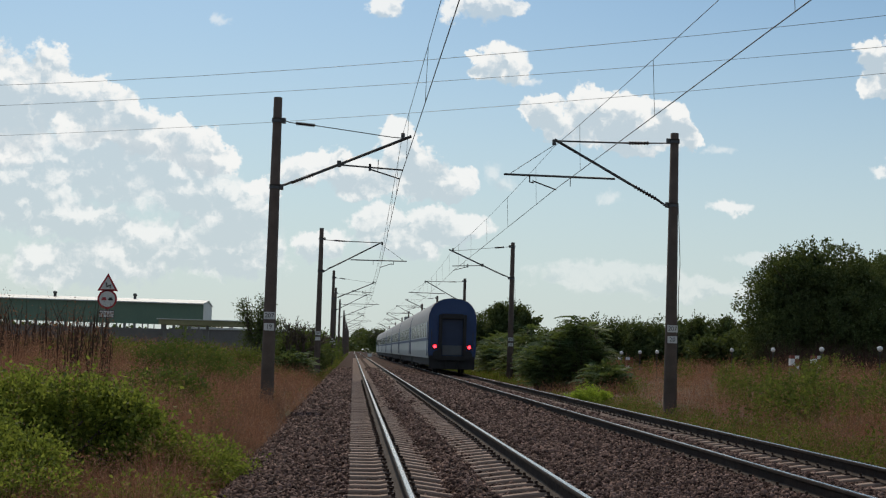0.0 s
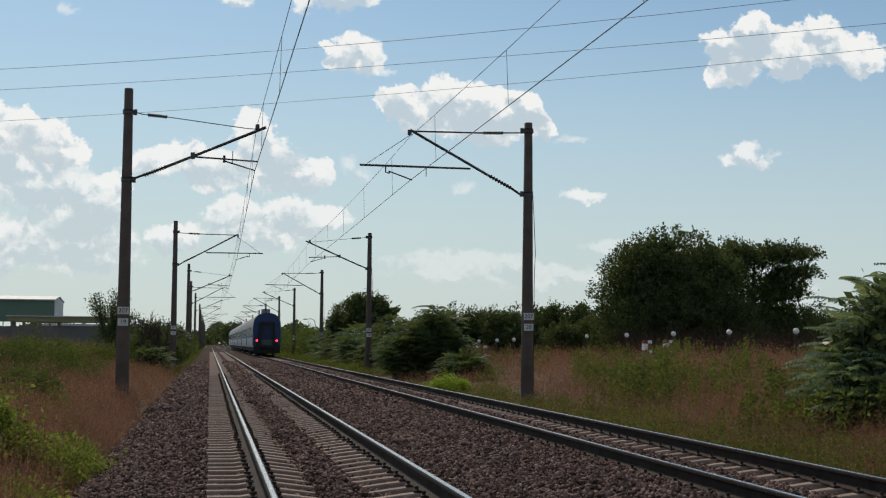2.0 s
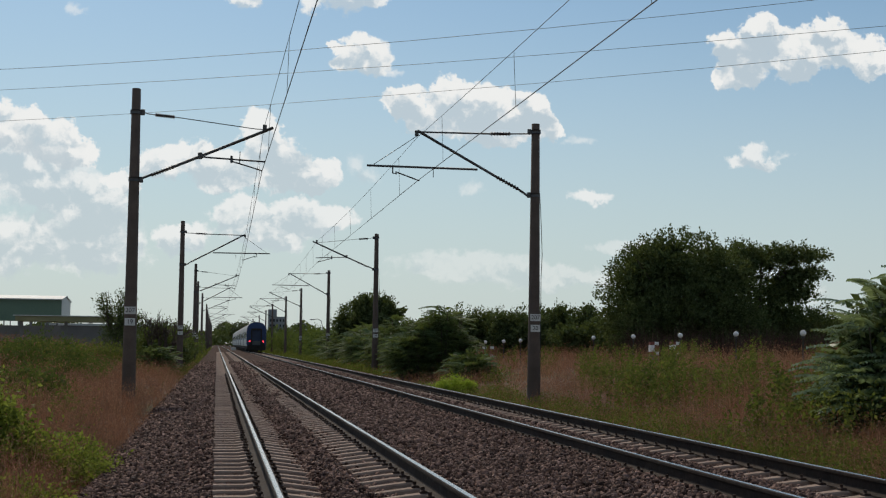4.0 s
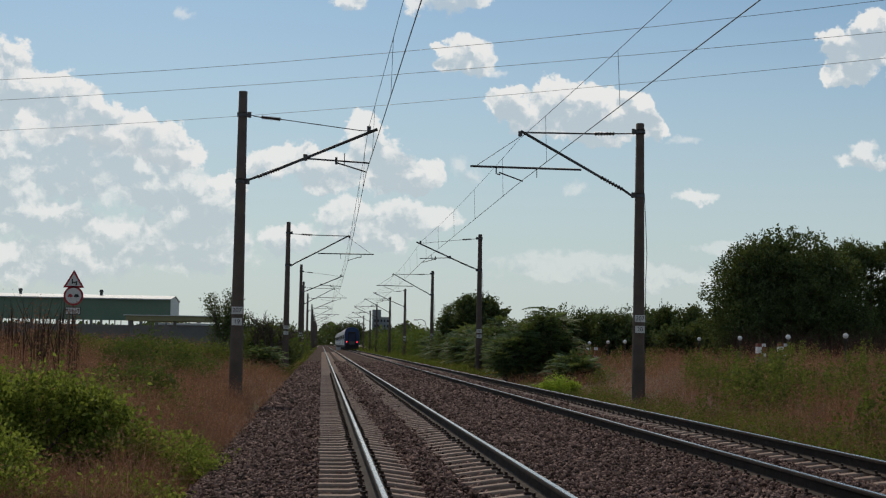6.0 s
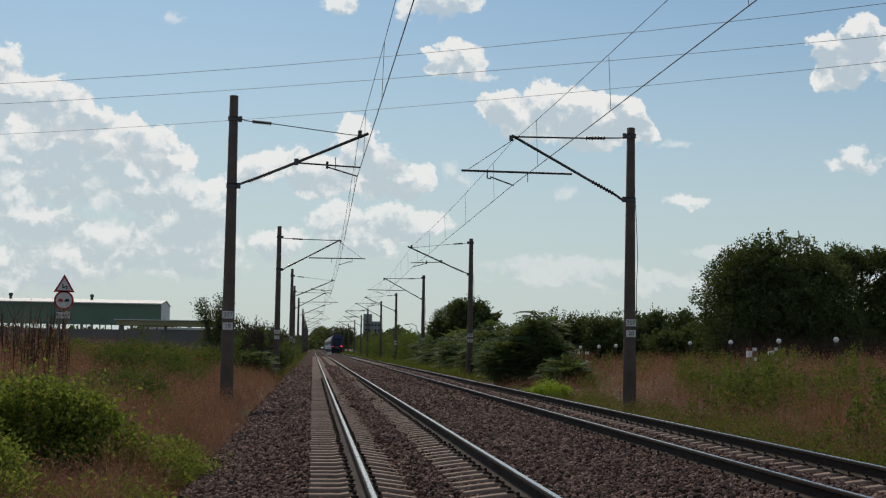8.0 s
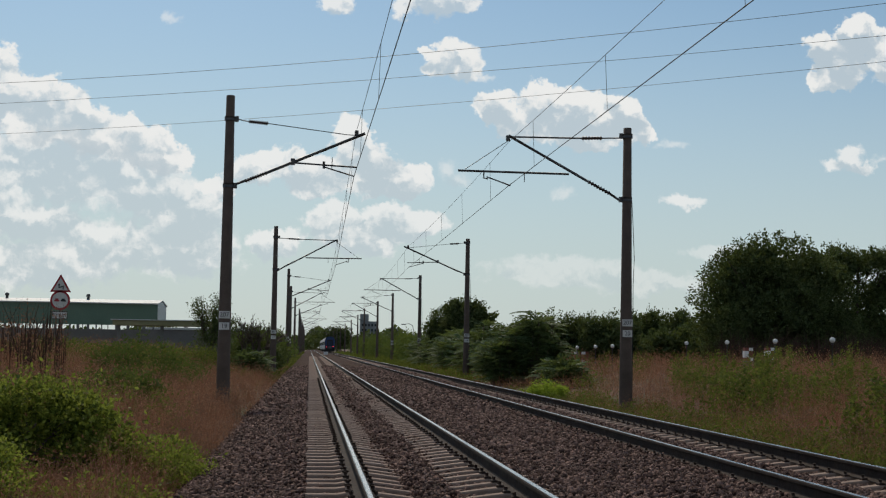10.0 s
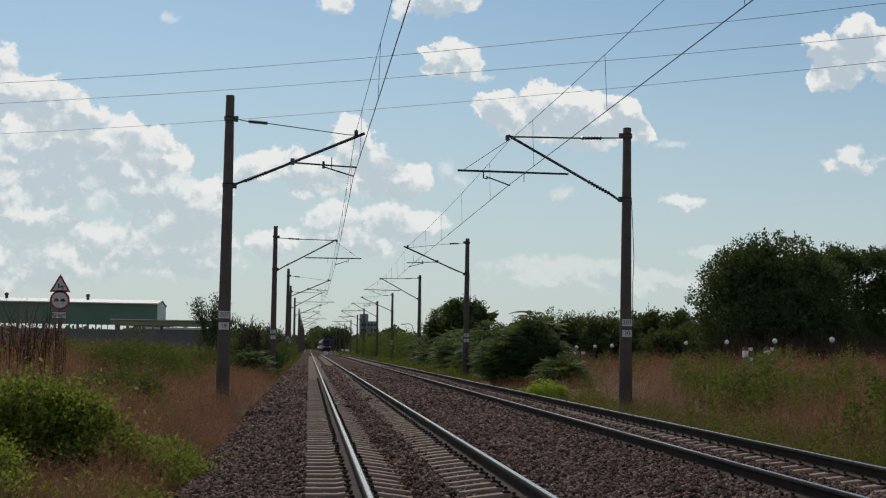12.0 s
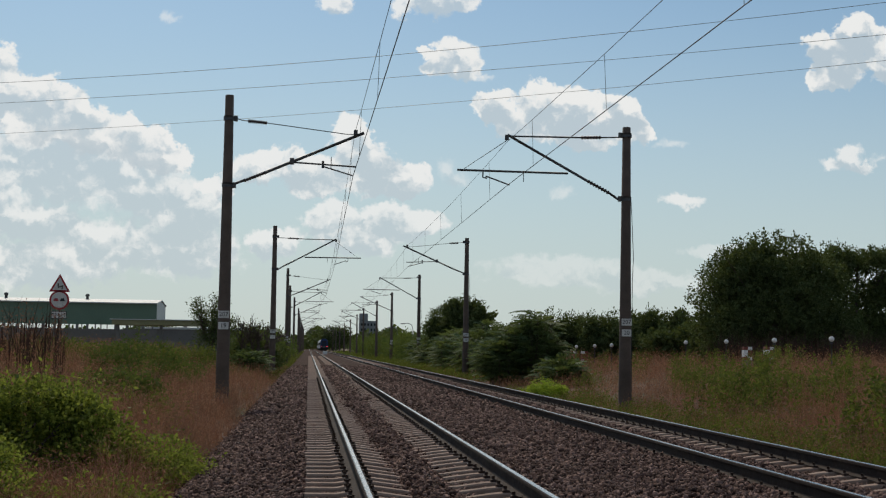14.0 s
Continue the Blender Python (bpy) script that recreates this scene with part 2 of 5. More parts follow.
BARK = material("grey_brown_bark", [(0.04, 0.03, 0.024), (0.09, 0.07, 0.055), (0.14, 0.11, 0.09)], 6.0, 0.9)
TWIG = material("dry_stalks", [(0.045, 0.028, 0.022), (0.1, 0.065, 0.046)], 3.0, 0.9, island=0.4, spec=0.05)
GREEN_SHEET = material("dark_green_sheet_cladding", [(0.1, 0.16, 0.115), (0.12, 0.19, 0.135), (0.14, 0.21, 0.15)], 0.3, 0.6, fine=4.0, bump=0.1)
PALE_SHEET = material("pale_roof_sheet", [(0.45, 0.47, 0.45), (0.6, 0.62, 0.6)], 0.3, 0.5, fine=4.0, bump=0.1)
GREY_WALL = material("grey_render", [(0.13, 0.125, 0.12), (0.2, 0.195, 0.185)], 0.4, 0.85, fine=6.0)
FAR_WALL = material("weathered_grey_facade", [(0.22, 0.23, 0.24), (0.3, 0.31, 0.32)], 0.2, 0.9, fine=2.0, spec=0.1)
DIM_WALL = material("stained_concrete_wall", [(0.11, 0.1, 0.09), (0.19, 0.175, 0.16)], 0.4, 0.9, fine=6.0)
WHITE_WALL = material("white_panel", [(0.6, 0.61, 0.6), (0.75, 0.75, 0.74)], 0.5, 0.6, fine=6.0)
OCHRE = material("pale_olive_fascia", [(0.2, 0.19, 0.1), (0.3, 0.28, 0.15)], 0.5, 0.7, fine=6.0)
GLASS = material("dark_window_glass", [(0.015, 0.02, 0.025), (0.03, 0.035, 0.04)], 1.0, 0.25, bump=0, spec=0.3)
BLUE = material("blue_coach_paint", [(0.009, 0.027, 0.09), (0.015, 0.043, 0.13), (0.022, 0.055, 0.15)], 1.2, 0.5, bump=0.05, fine=14.0)
COACH_PALE = material("pale_grey_coach_paint", [(0.36, 0.42, 0.45), (0.46, 0.5, 0.53)], 0.9, 0.45, bump=0.05, fine=14.0)
COACH_ROOF = material("grey_coach_roof", [(0.3, 0.31, 0.32), (0.4, 0.41, 0.42)], 0.9, 0.75, bump=0.1, fine=14.0)
RUBBER = material("black_rubber_and_grime", [(0.012, 0.012, 0.014), (0.03, 0.028, 0.028)], 3.0, 0.8)
GLOBE = material("white_lamp_globe", [(0.7, 0.7, 0.68), (0.8, 0.8, 0.78)], 5.0, 0.3, bump=0)
TAIL = glowing("red_tail_light", (1.0, 0.03, 0.05), 6.0)

# ---------------------------------------------------------------- mesh helpers


def raw_mesh(name, verts, faces, mat=None):
    """A mesh from arrays: verts (n, 3), faces (m, k) with k corners each."""
    verts, faces = np.asarray(verts, np.float32).reshape(-1, 3), np.asarray(faces, np.int32)
    me = bpy.data.meshes.new(name)
    me.vertices.add(len(verts))
    me.vertices.foreach_set("co", verts.ravel())
    me.loops.add(faces.size)
    me.loops.foreach_set("vertex_index", faces.ravel())
    me.polygons.add(len(faces))
    me.polygons.foreach_set("loop_start", np.arange(0, faces.size, faces.shape[1], dtype=np.int32))
    me.polygons.foreach_set("loop_total", np.full(len(faces), faces.shape[1], np.int32))
    me.update(calc_edges=True)
    if mat:
        me.materials.append(mat)
    return me


def part(name, data, mat, parent=None, label="", at=None):
    """ONE mesh object, from a bmesh or a mesh, under a thing or a part."""
    if isinstance(data, bmesh.types.BMesh):
        me = bpy.data.meshes.new(name)
        data.to_mesh(me)
        data.free()
    else:
        me = data
    if mat and not me.materials:
        me.materials.append(mat)
    ob = new(name, me)
    if parent:
        ob.parent = parent
    if at is not None:
        ob.matrix_basis = at
    if label:
        tagged(ob, label)
    return ob


def thing(name, label, category, at=None, group="", kind=""):
    ob = new(name)
    ob.empty_display_size = 0.2
    if at is not None:
        ob.matrix_basis = at
    return tagged(ob, label, category, group, kind)


def tube(bm, points, radii, sides=8, cap=True):
    """A round bar through the points, joined into bm."""
    points = [Vector(p) for p in points]
    radii = radii if isinstance(radii, (list, tuple)) else [radii] * len(points)
    rings = []
    for i, (p, r) in enumerate(zip(points, radii)):
        d = (points[min(i + 1, len(points) - 1)] - points[max(i - 1, 0)]).normalized()
        side = d.cross(Vector((0, 0, 1)) if abs(d.z) < 0.9 else Vector((0, 1, 0))).normalized()
        up = side.cross(d)
        rings.append([bm.verts.new(p + r * (math.cos(2 * math.pi * k / sides) * side + math.sin(2 * math.pi * k / sides) * up)) for k in range(sides)])
    for a, b in zip(rings, rings[1:]):
        for k in range(sides):
            bm.faces.new((a[k], a[(k + 1) % sides], b[(k + 1) % sides], b[k])).smooth = True
    if cap:
        bm.faces.new(rings[0])
        bm.faces.new(rings[-1][::-1])
    return bm


def box(bm, x0, x1, y0, y1, z0, z1, bevel=0.0):
    made = bmesh.ops.create_cube(bm, size=1.0, matrix=Matrix.LocRotScale(((x0 + x1) / 2, (y0 + y1) / 2, (z0 + z1) / 2), None, (x1 - x0, y1 - y0, z1 - z0)))
    if bevel:
        edges = list({e for v in made["verts"] for e in v.link_edges})
        bmesh.ops.bevel(bm, geom=edges, offset=bevel, segments=2, affect="EDGES", profile=0.6)
    return bm


def extrude(bm, outline, y0, y1, caps=True):
    """A closed outline of (x, z) drawn out from y0 to y1."""
    a = [bm.verts.new((x, y0, z)) for x, z in outline]
    b = [bm.verts.new((x, y1, z)) for x, z in outline]
    n = len(outline)
    for k in range(n):
        bm.faces.new((a[k], a[(k + 1) % n], b[(k + 1) % n], b[k]))
    if caps:
        bm.faces.new(a[::-1])
        bm.faces.new(b)
    bmesh.ops.recalc_face_normals(bm, faces=bm.faces[:])
    return bm


def bar(points, radius, sides=8):
    return tube(bmesh.new(), points, radius, sides)


def block(*args, bevel=0.0):
    return box(bmesh.new(), *args, bevel=bevel)


# ---------------------------------------------------------------- ground and track bed
LEFT_RAIL, GAUGE, RIGHT_TRACK, RIGHT_Z = 0.519, 1.505, 4.85, -0.036
SLEEPER_STEP = 0.52


def ground_height(x, y):
    """The lie of the land beside the line, in metres above the left rails."""
    x, y = np.asarray(x, float), np.asarray(y, float)
    left = np.interp(-x, [0, 1.6, 2.6, 5, 8, 12, 25, 60], [-0.75, -0.72, -0.55, -0.3, 0.15, 0.35, 0.15, 0.0])
    right = np.interp(x, [5, 8.0, 9.2, 11, 15, 20, 30, 60], [-0.8, -0.75, -0.55, -0.3, 0.15, 0.4, 0.35, 0.2])
    z = np.where(x < 3, left, right)
    wave = 0.07 * np.sin(x * 0.9 + 0.3 * y) * np.sin(0.37 * y + 1.0) + 0.05 * np.sin(2.1 * x - 0.8 * y)
    return z + wave * np.clip((np.abs(x - 3.4) - 4.6) / 2, 0, 1)


def build_ground():
    xs = np.concatenate([[-4000, -1500, -600, -250, -120, -60, -40], np.arange(-30, 32, 0.5), [40, 60, 120, 250, 600, 1500, 4000]])
    ys = np.concatenate([[-3000, -600, -150, -40], np.arange(-10, 120, 0.75), np.arange(120, 700, 15), [900, 1500, 2500, 4500]])
    gx, gy = np.meshgrid(xs, ys)
    verts = np.stack([gx, gy, ground_height(gx, gy)], -1).reshape(-1, 3)
    n, m = len(ys), len(xs)
    i = np.arange(n * m).reshape(n, m)
    faces = np.stack([i[:-1, :-1], i[:-1, 1:], i[1:, 1:], i[1:, :-1]], -1).reshape(-1, 4)
    ob = part("ground", raw_mesh("ground", verts, faces), SOIL)
    tagged(ob, "dry brown soil with sparse grass beside the railway", "ground", kind="structure")
    # track bed: one long mound of stones
    section = [(-1.95, -0.85), (-1.3, -0.42), (-0.85, -0.28), (-0.2, -0.255), (0.85, -0.255), (1.0, -0.24), (1.12, -0.195), (1.36, -0.195), (1.5, -0.255),
               (2.08, -0.24), (2.2, -0.215), (2.42, -0.205), (2.6, -0.19), (3.43, -0.26), (4.1, -0.215), (4.8, -0.215), (5.75, -0.22), (5.97, -0.275), (7.2, -0.285), (7.6, -0.33), (8.5, -0.95)]
    bm = extrude(bmesh.new(), section + [(8.5, -1.3), (-1.95, -1.3)], -60, 1500)
    tagged(part("ballast_bed", bm, BED), "long bed of brown crushed stone under both tracks", "ballast", kind="structure")
    return section


SECTION = build_ground()


def bed_height(x):
    return np.interp(x, [p[0] for p in SECTION], [p[1] for p in SECTION])


def stones():
    """Crushed stones that lie on the bed, thinning out with distance, as one heap."""
    rng = np.random.default_rng(5)
    pieces = []
    for y0, y1, per_m2, size in ((9, 20, 370, 0.024), (20, 34, 230, 0.028), (34, 60, 100, 0.039), (60, 110, 40, 0.055)):
        count = int((y1 - y0) * 9.2 * per_m2)
        x, y = rng.uniform(-1.6, 7.9, count), rng.uniform(y0, y1, count)
        keep = (np.abs(x - LEFT_RAIL) > 0.07) & (np.abs(x - LEFT_RAIL - GAUGE) > 0.07) & (np.abs(x - RIGHT_TRACK) > 0.07) & (np.abs(x - RIGHT_TRACK - GAUGE) > 0.07)
        keep &= (x > -0.14 * y - 0.6) & (x < 0.47 * y)
        for track in (LEFT_RAIL, RIGHT_TRACK):  # sleepers stay bare
            on = (x > track - 0.55) & (x < track + GAUGE + 0.55)
            phase = np.abs((y - 6.0 + SLEEPER_STEP / 2) % SLEEPER_STEP - SLEEPER_STEP / 2)
            mid = np.abs(x - track - GAUGE / 2) < 0.36
            hidden = bed_height(x) > -0.24 + 0.02 * rng.random(count)
            keep &= ~(on & (phase < 0.115) & ~hidden)
        keep &= ~((y > 29) & (x > -0.03) & (x < 0.46)) & ~((y > 45) & (x > 0.6) & (x < 0.9))
        x, y = x[keep], y[keep]
        r = size * rng.uniform(0.6, 1.35, len(x))
        pieces.append((x, y, bed_height(x) + r * rng.uniform(0.0, 0.9, len(x)), r))
    x, y, z, r = (np.concatenate([p[k] for p in pieces]) for k in range(4))
    n = len(x)
    corner = np.array([(a, b, c) for a in (-1, 1) for b in (-1, 1) for c in (-1, 1)], float)
    shape = corner[None] * rng.uniform(0.45, 1.0, (n, 8, 3)) * rng.uniform(0.6, 1.15, (n, 1, 3))
    axis = rng.normal(size=(n, 4))
    axis /= np.linalg.norm(axis, axis=1, keepdims=True)
    w, i, j, k = axis.T
    turn = np.stack([1 - 2 * (j * j + k * k), 2 * (i * j - k * w), 2 * (i * k + j * w), 2 * (i * j + k * w), 1 - 2 * (i * i + k * k), 2 * (j * k - i * w),
                     2 * (i * k - j * w), 2 * (j * k + i * w), 1 - 2 * (i * i + j * j)], -1).reshape(n, 3, 3)
    verts = np.einsum("nab,nvb->nva", turn, shape) * r[:, None, None] + np.stack([x, y, z], -1)[:, None]
    quad = np.array([(0, 1, 3, 2), (4, 6, 7, 5), (0, 4, 5, 1), (2, 3, 7, 6), (0, 2, 6, 4), (1, 5, 7, 3)])
    faces = (np.arange(n)[:, None, None] * 8 + quad[None]).reshape(-1, 4)
    tagged(part("ballast_stones", raw_mesh("ballast_stones", verts, faces), STONE), "reddish-brown crushed ballast stones lying between the sleepers", "ballast", kind="stuff")


# ---------------------------------------------------------------- tracks
def rail_meshes(y0, y1, band):
    half = [(0.0, -0.172), (0.075, -0.172), (0.075, -0.162), (0.02, -0.146), (0.009, -0.13), (0.009, -0.055), (0.03, -0.042), (0.036, -0.034), (0.036, -0.012), (0.03, -0.003)]
    outline = half[1:] + [(-x, z) for x, z in half[:0:-1]]
    body = extrude(bmesh.new(), outline, y0, y1)
    crown = extrude(bmesh.new(), [(-band, -0.006), (-band * 0.75, 0.0), (band * 0.75, 0.0), (band, -0.006)], y0, y1)
    return body, crown


def sleeper_mesh():
    """A pre-stressed sleeper: high ends with the rail seats, a lower waist, sloped flanks."""
    stations = [(-1.275, 0.075, 0.0), (-0.98, 0.078, 0.0), (-0.86, 0.09, 0.02), (-0.62, 0.09, 0.02), (-0.46, 0.078, 0.0), (-0.24, 0.07, -0.03),
                (0.24, 0.07, -0.03), (0.46, 0.078, 0.0), (0.62, 0.09, 0.02), (0.86, 0.09, 0.02), (0.98, 0.078, 0.0), (1.275, 0.075, 0.0)]
    bm = bmesh.new()
    rings = [[bm.verts.new((x, sy * w * k, z)) for sy, k, z in ((-1, 1.2, -0.2), (-1, 1.0, top - 0.015), (-1, 0.85, top), (1, 0.85, top), (1, 1.0, top - 0.015), (1, 1.2, -0.2))]
             for x, w, top in stations]
    for a, b in zip(rings, rings[1:]):
        for k in range(5):
            bm.faces.new((a[k], a[k + 1], b[k + 1], b[k]))
    bm.faces.new(rings[0])
    bm.faces.new(rings[-1][::-1])
    bmesh.ops.recalc_face_normals(bm, faces=bm.faces[:])
    me = bpy.data.meshes.new("sleeper")
    bm.to_mesh(me)
    bm.free()
    me.materials.append(CONCRETE)
    return me


def fastening_mesh():
    """The two clamps with their bolts that hold a rail on one seat."""
    bm = bmesh.new()
    for s in (-1, 1):
        box(bm, s * 0.11 - 0.035, s * 0.11 + 0.035, -0.05, 0.05, 0.0, 0.028, 0.008)
        tube(bm, [(s * 0.115, 0, 0.025), (s * 0.115, 0, 0.062)], 0.018, 6)
    me = bpy.data.meshes.new("rail_clamp")
    bm.to_mesh(me)
    bm.free()
    me.materials.append(RUST)
    return me


def build_track(x, z, label, band):
    track = thing("railway_track", label, "railway track", pose(x, 0, z), "tracks", "structure")
    for k in (0, 1):
        body, crown = rail_meshes(-40, 900, band)
        rail = part("rail", body, RAIL_SIDE, track, "rusty brown steel rail", pose(k * GAUGE, 0, 0))
        part("running_surface", crown, RAIL_TOP, rail, "polished bright rail head", pose(0, 0, 0.003))
    sleeper, clamp = sleeper_mesh(), fastening_mesh()
    rng = random.Random(3)
    for i in range(110):
        s = part("sleeper", sleeper, None, track, "", pose(GAUGE / 2 + rng.uniform(-0.015, 0.015), 6.0 + i * SLEEPER_STEP, -0.19 + rng.uniform(-0.006, 0.004), 0, 0, rng.uniform(-0.5, 0.5)))
        for k in (-1, 1):
            part("rail_clamp", clamp, None, s, "", pose(k * GAUGE / 2, 0, 0.018))
    far = np.array([v.co for v in sleeper.vertices])
    offsets = np.array([(GAUGE / 2, 6.0 + i * SLEEPER_STEP, -0.19) for i in range(110, 420)])
    verts = (far[None] + offsets[:, None]).reshape(-1, 3)
    quads = np.array([p.vertices[:] for p in sleeper.polygons if len(p.vertices) == 4])
    faces = (np.arange(len(offsets))[:, None, None] * len(far) + quads[None]).reshape(-1, 4)
    tagged(part("far_sleepers", raw_mesh("far_sleepers", verts, faces), CONCRETE, track), kind="stuff")


build_track(LEFT_RAIL, 0.0, "straight railway track with polished rails on pale concrete sleepers", 0.023)
build_track(RIGHT_TRACK, RIGHT_Z, "straight railway track carrying the train, on concrete sleepers", 0.014)
stones()

# ---------------------------------------------------------------- masts and overhead line
CONTACT, MESSENGER = 5.95, 7.2


def insulator(a, b, parent, sheds=9):
    """A ribbed insulator from a to b."""
    a, b = Vector(a), Vector(b)
    points, radii = [a], [0.03]
    for i in range(sheds):
        for f, r in ((0.1, 0.03), (0.45, 0.062), (0.55, 0.062), (0.9, 0.03)):
            points.append(a.lerp(b, (i + f) / sheds))
            radii.append(r)
    part("insulator", bar(points + [b], radii + [0.03], 10), PORCELAIN, parent, "brown ribbed porcelain insulator")


def letters(text, size, mat, parent, at):
    c = bpy.data.curves.new("lettering", "FONT")
    c.body, c.size, c.align_x, c.align_y, c.extrude = text, size, "CENTER", "CENTER", 0.002
    ob = bpy.data.objects.new("lettering", c)
    me = bpy.data.meshes.new_from_object(ob)
    bpy.data.objects.remove(ob)
    part("lettering", me, mat, parent, "black number " + text, at)


def build_mast(x, y, top, side, push, number="", base=-0.75, cable=False):
    """A round tapered concrete mast with its cantilever; side: +1 where the track lies to the right of it; push: the long registration tube."""
    mast = thing("catenary_mast", "tall tapered brown-grey concrete mast with a steel cantilever arm", "catenary mast", pose(x, y, 0), "catenary masts")
    part("pole", bar([(0, 0, base), (0, 0, 0), (0, 0, top - 0.01), (0, 0, top)], [0.19, 0.185, 0.118, 0.1], 20), MAST, mast)
    s = side

    def p(dx, z, dy=0.0):
        return (s * dx, dy, z)
    for z in (7.48, 5.62):
        part("clamp", bar([(0, 0, z - 0.06), (0, 0, z + 0.06)], [0.155, 0.15], 16), STEEL, mast, "dark steel band round the pole")
        part("hinge", block(*sorted((s * 0.14, s * 0.24)), -0.04, 0.04, z - 0.08, z + 0.08, bevel=0.01), STEEL, mast)
    if push:
        part("top_tie", bar([p(0.24, 7.42), p(0.75, 7.4)], 0.02), STEEL, mast)
        insulator(p(0.75, 7.4), p(1.35, 7.38), mast, 7)
        part("tie_bar", bar([p(1.35, 7.38), p(3.4, 7.36)], 0.025), STEEL, mast)
        insulator(p(0.5, 5.78), p(1.15, 6.12), mast, 8)
        part("lower_fitting", bar([p(0.2, 5.58), p(0.5, 5.78)], 0.035), STEEL, mast)
        part("bracket_tube", bar([p(1.15, 6.12), p(3.5, 7.4)], 0.04), STEEL, mast)
        part("registration_tube", bar([p(1.72, 6.32), p(4.95, 6.34)], 0.032), STEEL, mast)
        part("registration_stay", bar([p(3.45, 7.28), p(4.75, 6.38)], 0.01, 5), STEEL, mast)
        part("drop_bracket", bar([p(4.2, 6.36), p(4.2, 6.14), p(4.08, 6.12)], 0.022), STEEL, mast)
        part("steady_arm", bar([p(4.12, 6.18), p(3.42, 5.94)], 0.02), STEEL, mast)
        part("arm_hook", bar([p(3.02, 6.34), p(3.02, 6.05)], 0.012, 5), STEEL, mast)
    else:
        part("top_tie", bar([p(0.14, 7.5), p(0.35, 7.44), p(0.52, 7.42)], 0.014), STEEL, mast)
        insulator(p(0.52, 7.42), p(1.05, 7.38), mast, 9)
        part("tie_bar", bar([p(1.05, 7.38), p(3.25, 7.13), p(3.55, 7.12)], 0.013, 6), STEEL, mast)
        part("lower_fitting", bar([p(0.2, 5.66), p(0.5, 5.78)], 0.035), STEEL, mast)
        insulator(p(0.45, 5.75), p(1.05, 6.0), mast, 9)
        part("bracket_tube", bar([p(1.0, 5.98), p(3.75, 7.18)], 0.042), STEEL, mast)
        part("registration_tube", bar([p(1.78, 6.3), p(3.55, 6.22)], 0.024), STEEL, mast)
        part("tube_joint", block(*sorted((s * 1.7, s * 1.82)), -0.06, 0.06, 6.24, 6.42, bevel=0.02), STEEL, mast)
        part("drop_bracket", bar([p(2.62, 6.36), p(2.62, 6.16)], 0.035), STEEL, mast)
        part("arm_hook", bar([p(2.85, 6.48), p(2.84, 6.14)], 0.012, 5), STEEL, mast)
        part("steady_arm", bar([p(2.65, 6.2), p(3.46, 5.97)], 0.02), STEEL, mast)
    part("wire_clamp", block(*sorted((s * 3.46, s * 3.57)), -0.05, 0.05, 7.24 if push else 7.1, 7.4 if push else 7.26, bevel=0.02), STEEL, mast)
    if number:
        for text, z, w in ((number[:3], 2.04, 0.3), (number[3:], 1.73, 0.28)):
            plate = part("number_plate", block(-w / 2, w / 2, -0.195, -0.185, z - 0.1, z + 0.1, bevel=0.004), PLATE, mast, "white plate with black numerals")
            letters(text, 0.17, INK, plate, pose(0, -0.2, z, 90))
    if cable:
        part("earth_cable", bar([(s * -0.15, 0.02, 5.6), (s * -0.2, 0.05, 4.8), (s * -0.24, 0.05, 3.9), (s * -0.2, 0, 3.2), (s * -0.19, 0, -0.4)], 0.01, 5), RUBBER, mast)
    return mast


LEFT_MASTS = [(-2.33, 40.0, 8.13, ""), (-2.05, 83.0, 8.1, ""), (-1.95, 128.0, 8.1, ""), (-2.2, 164.0, 8.1, ""), (-2.1, 203.0, 8.1, ""), (-1.9, 260.0, 8.1, ""),
              (-2.0, 305.0, 8.1, ""), (-2.0, 350.0, 8.1, ""), (-2.0, 400.0, 8.1, ""), (-2.0, 455.0, 8.1, ""), (-2.0, 510.0, 8.1, ""), (-2.0, 570.0, 8.1, "")]
RIGHT_MASTS = [(9.1, 41.0, 7.72, ""), (9.15, 84.0, 7.72, ""), (9.65, 127.0, 7.72, ""), (9.65, 169.0, 7.72, ""), (9.3, 199.0, 7.72, ""), (8.9, 237.0, 7.72, ""),
               (9.4, 284.0, 7.72, ""), (9.6, 335.0, 7.72, ""), (9.4, 385.0, 7.72, ""), (9.4, 440.0, 7.72, ""), (9.4, 500.0, 7.72, ""), (9.4, 560.0, 7.72, "")]


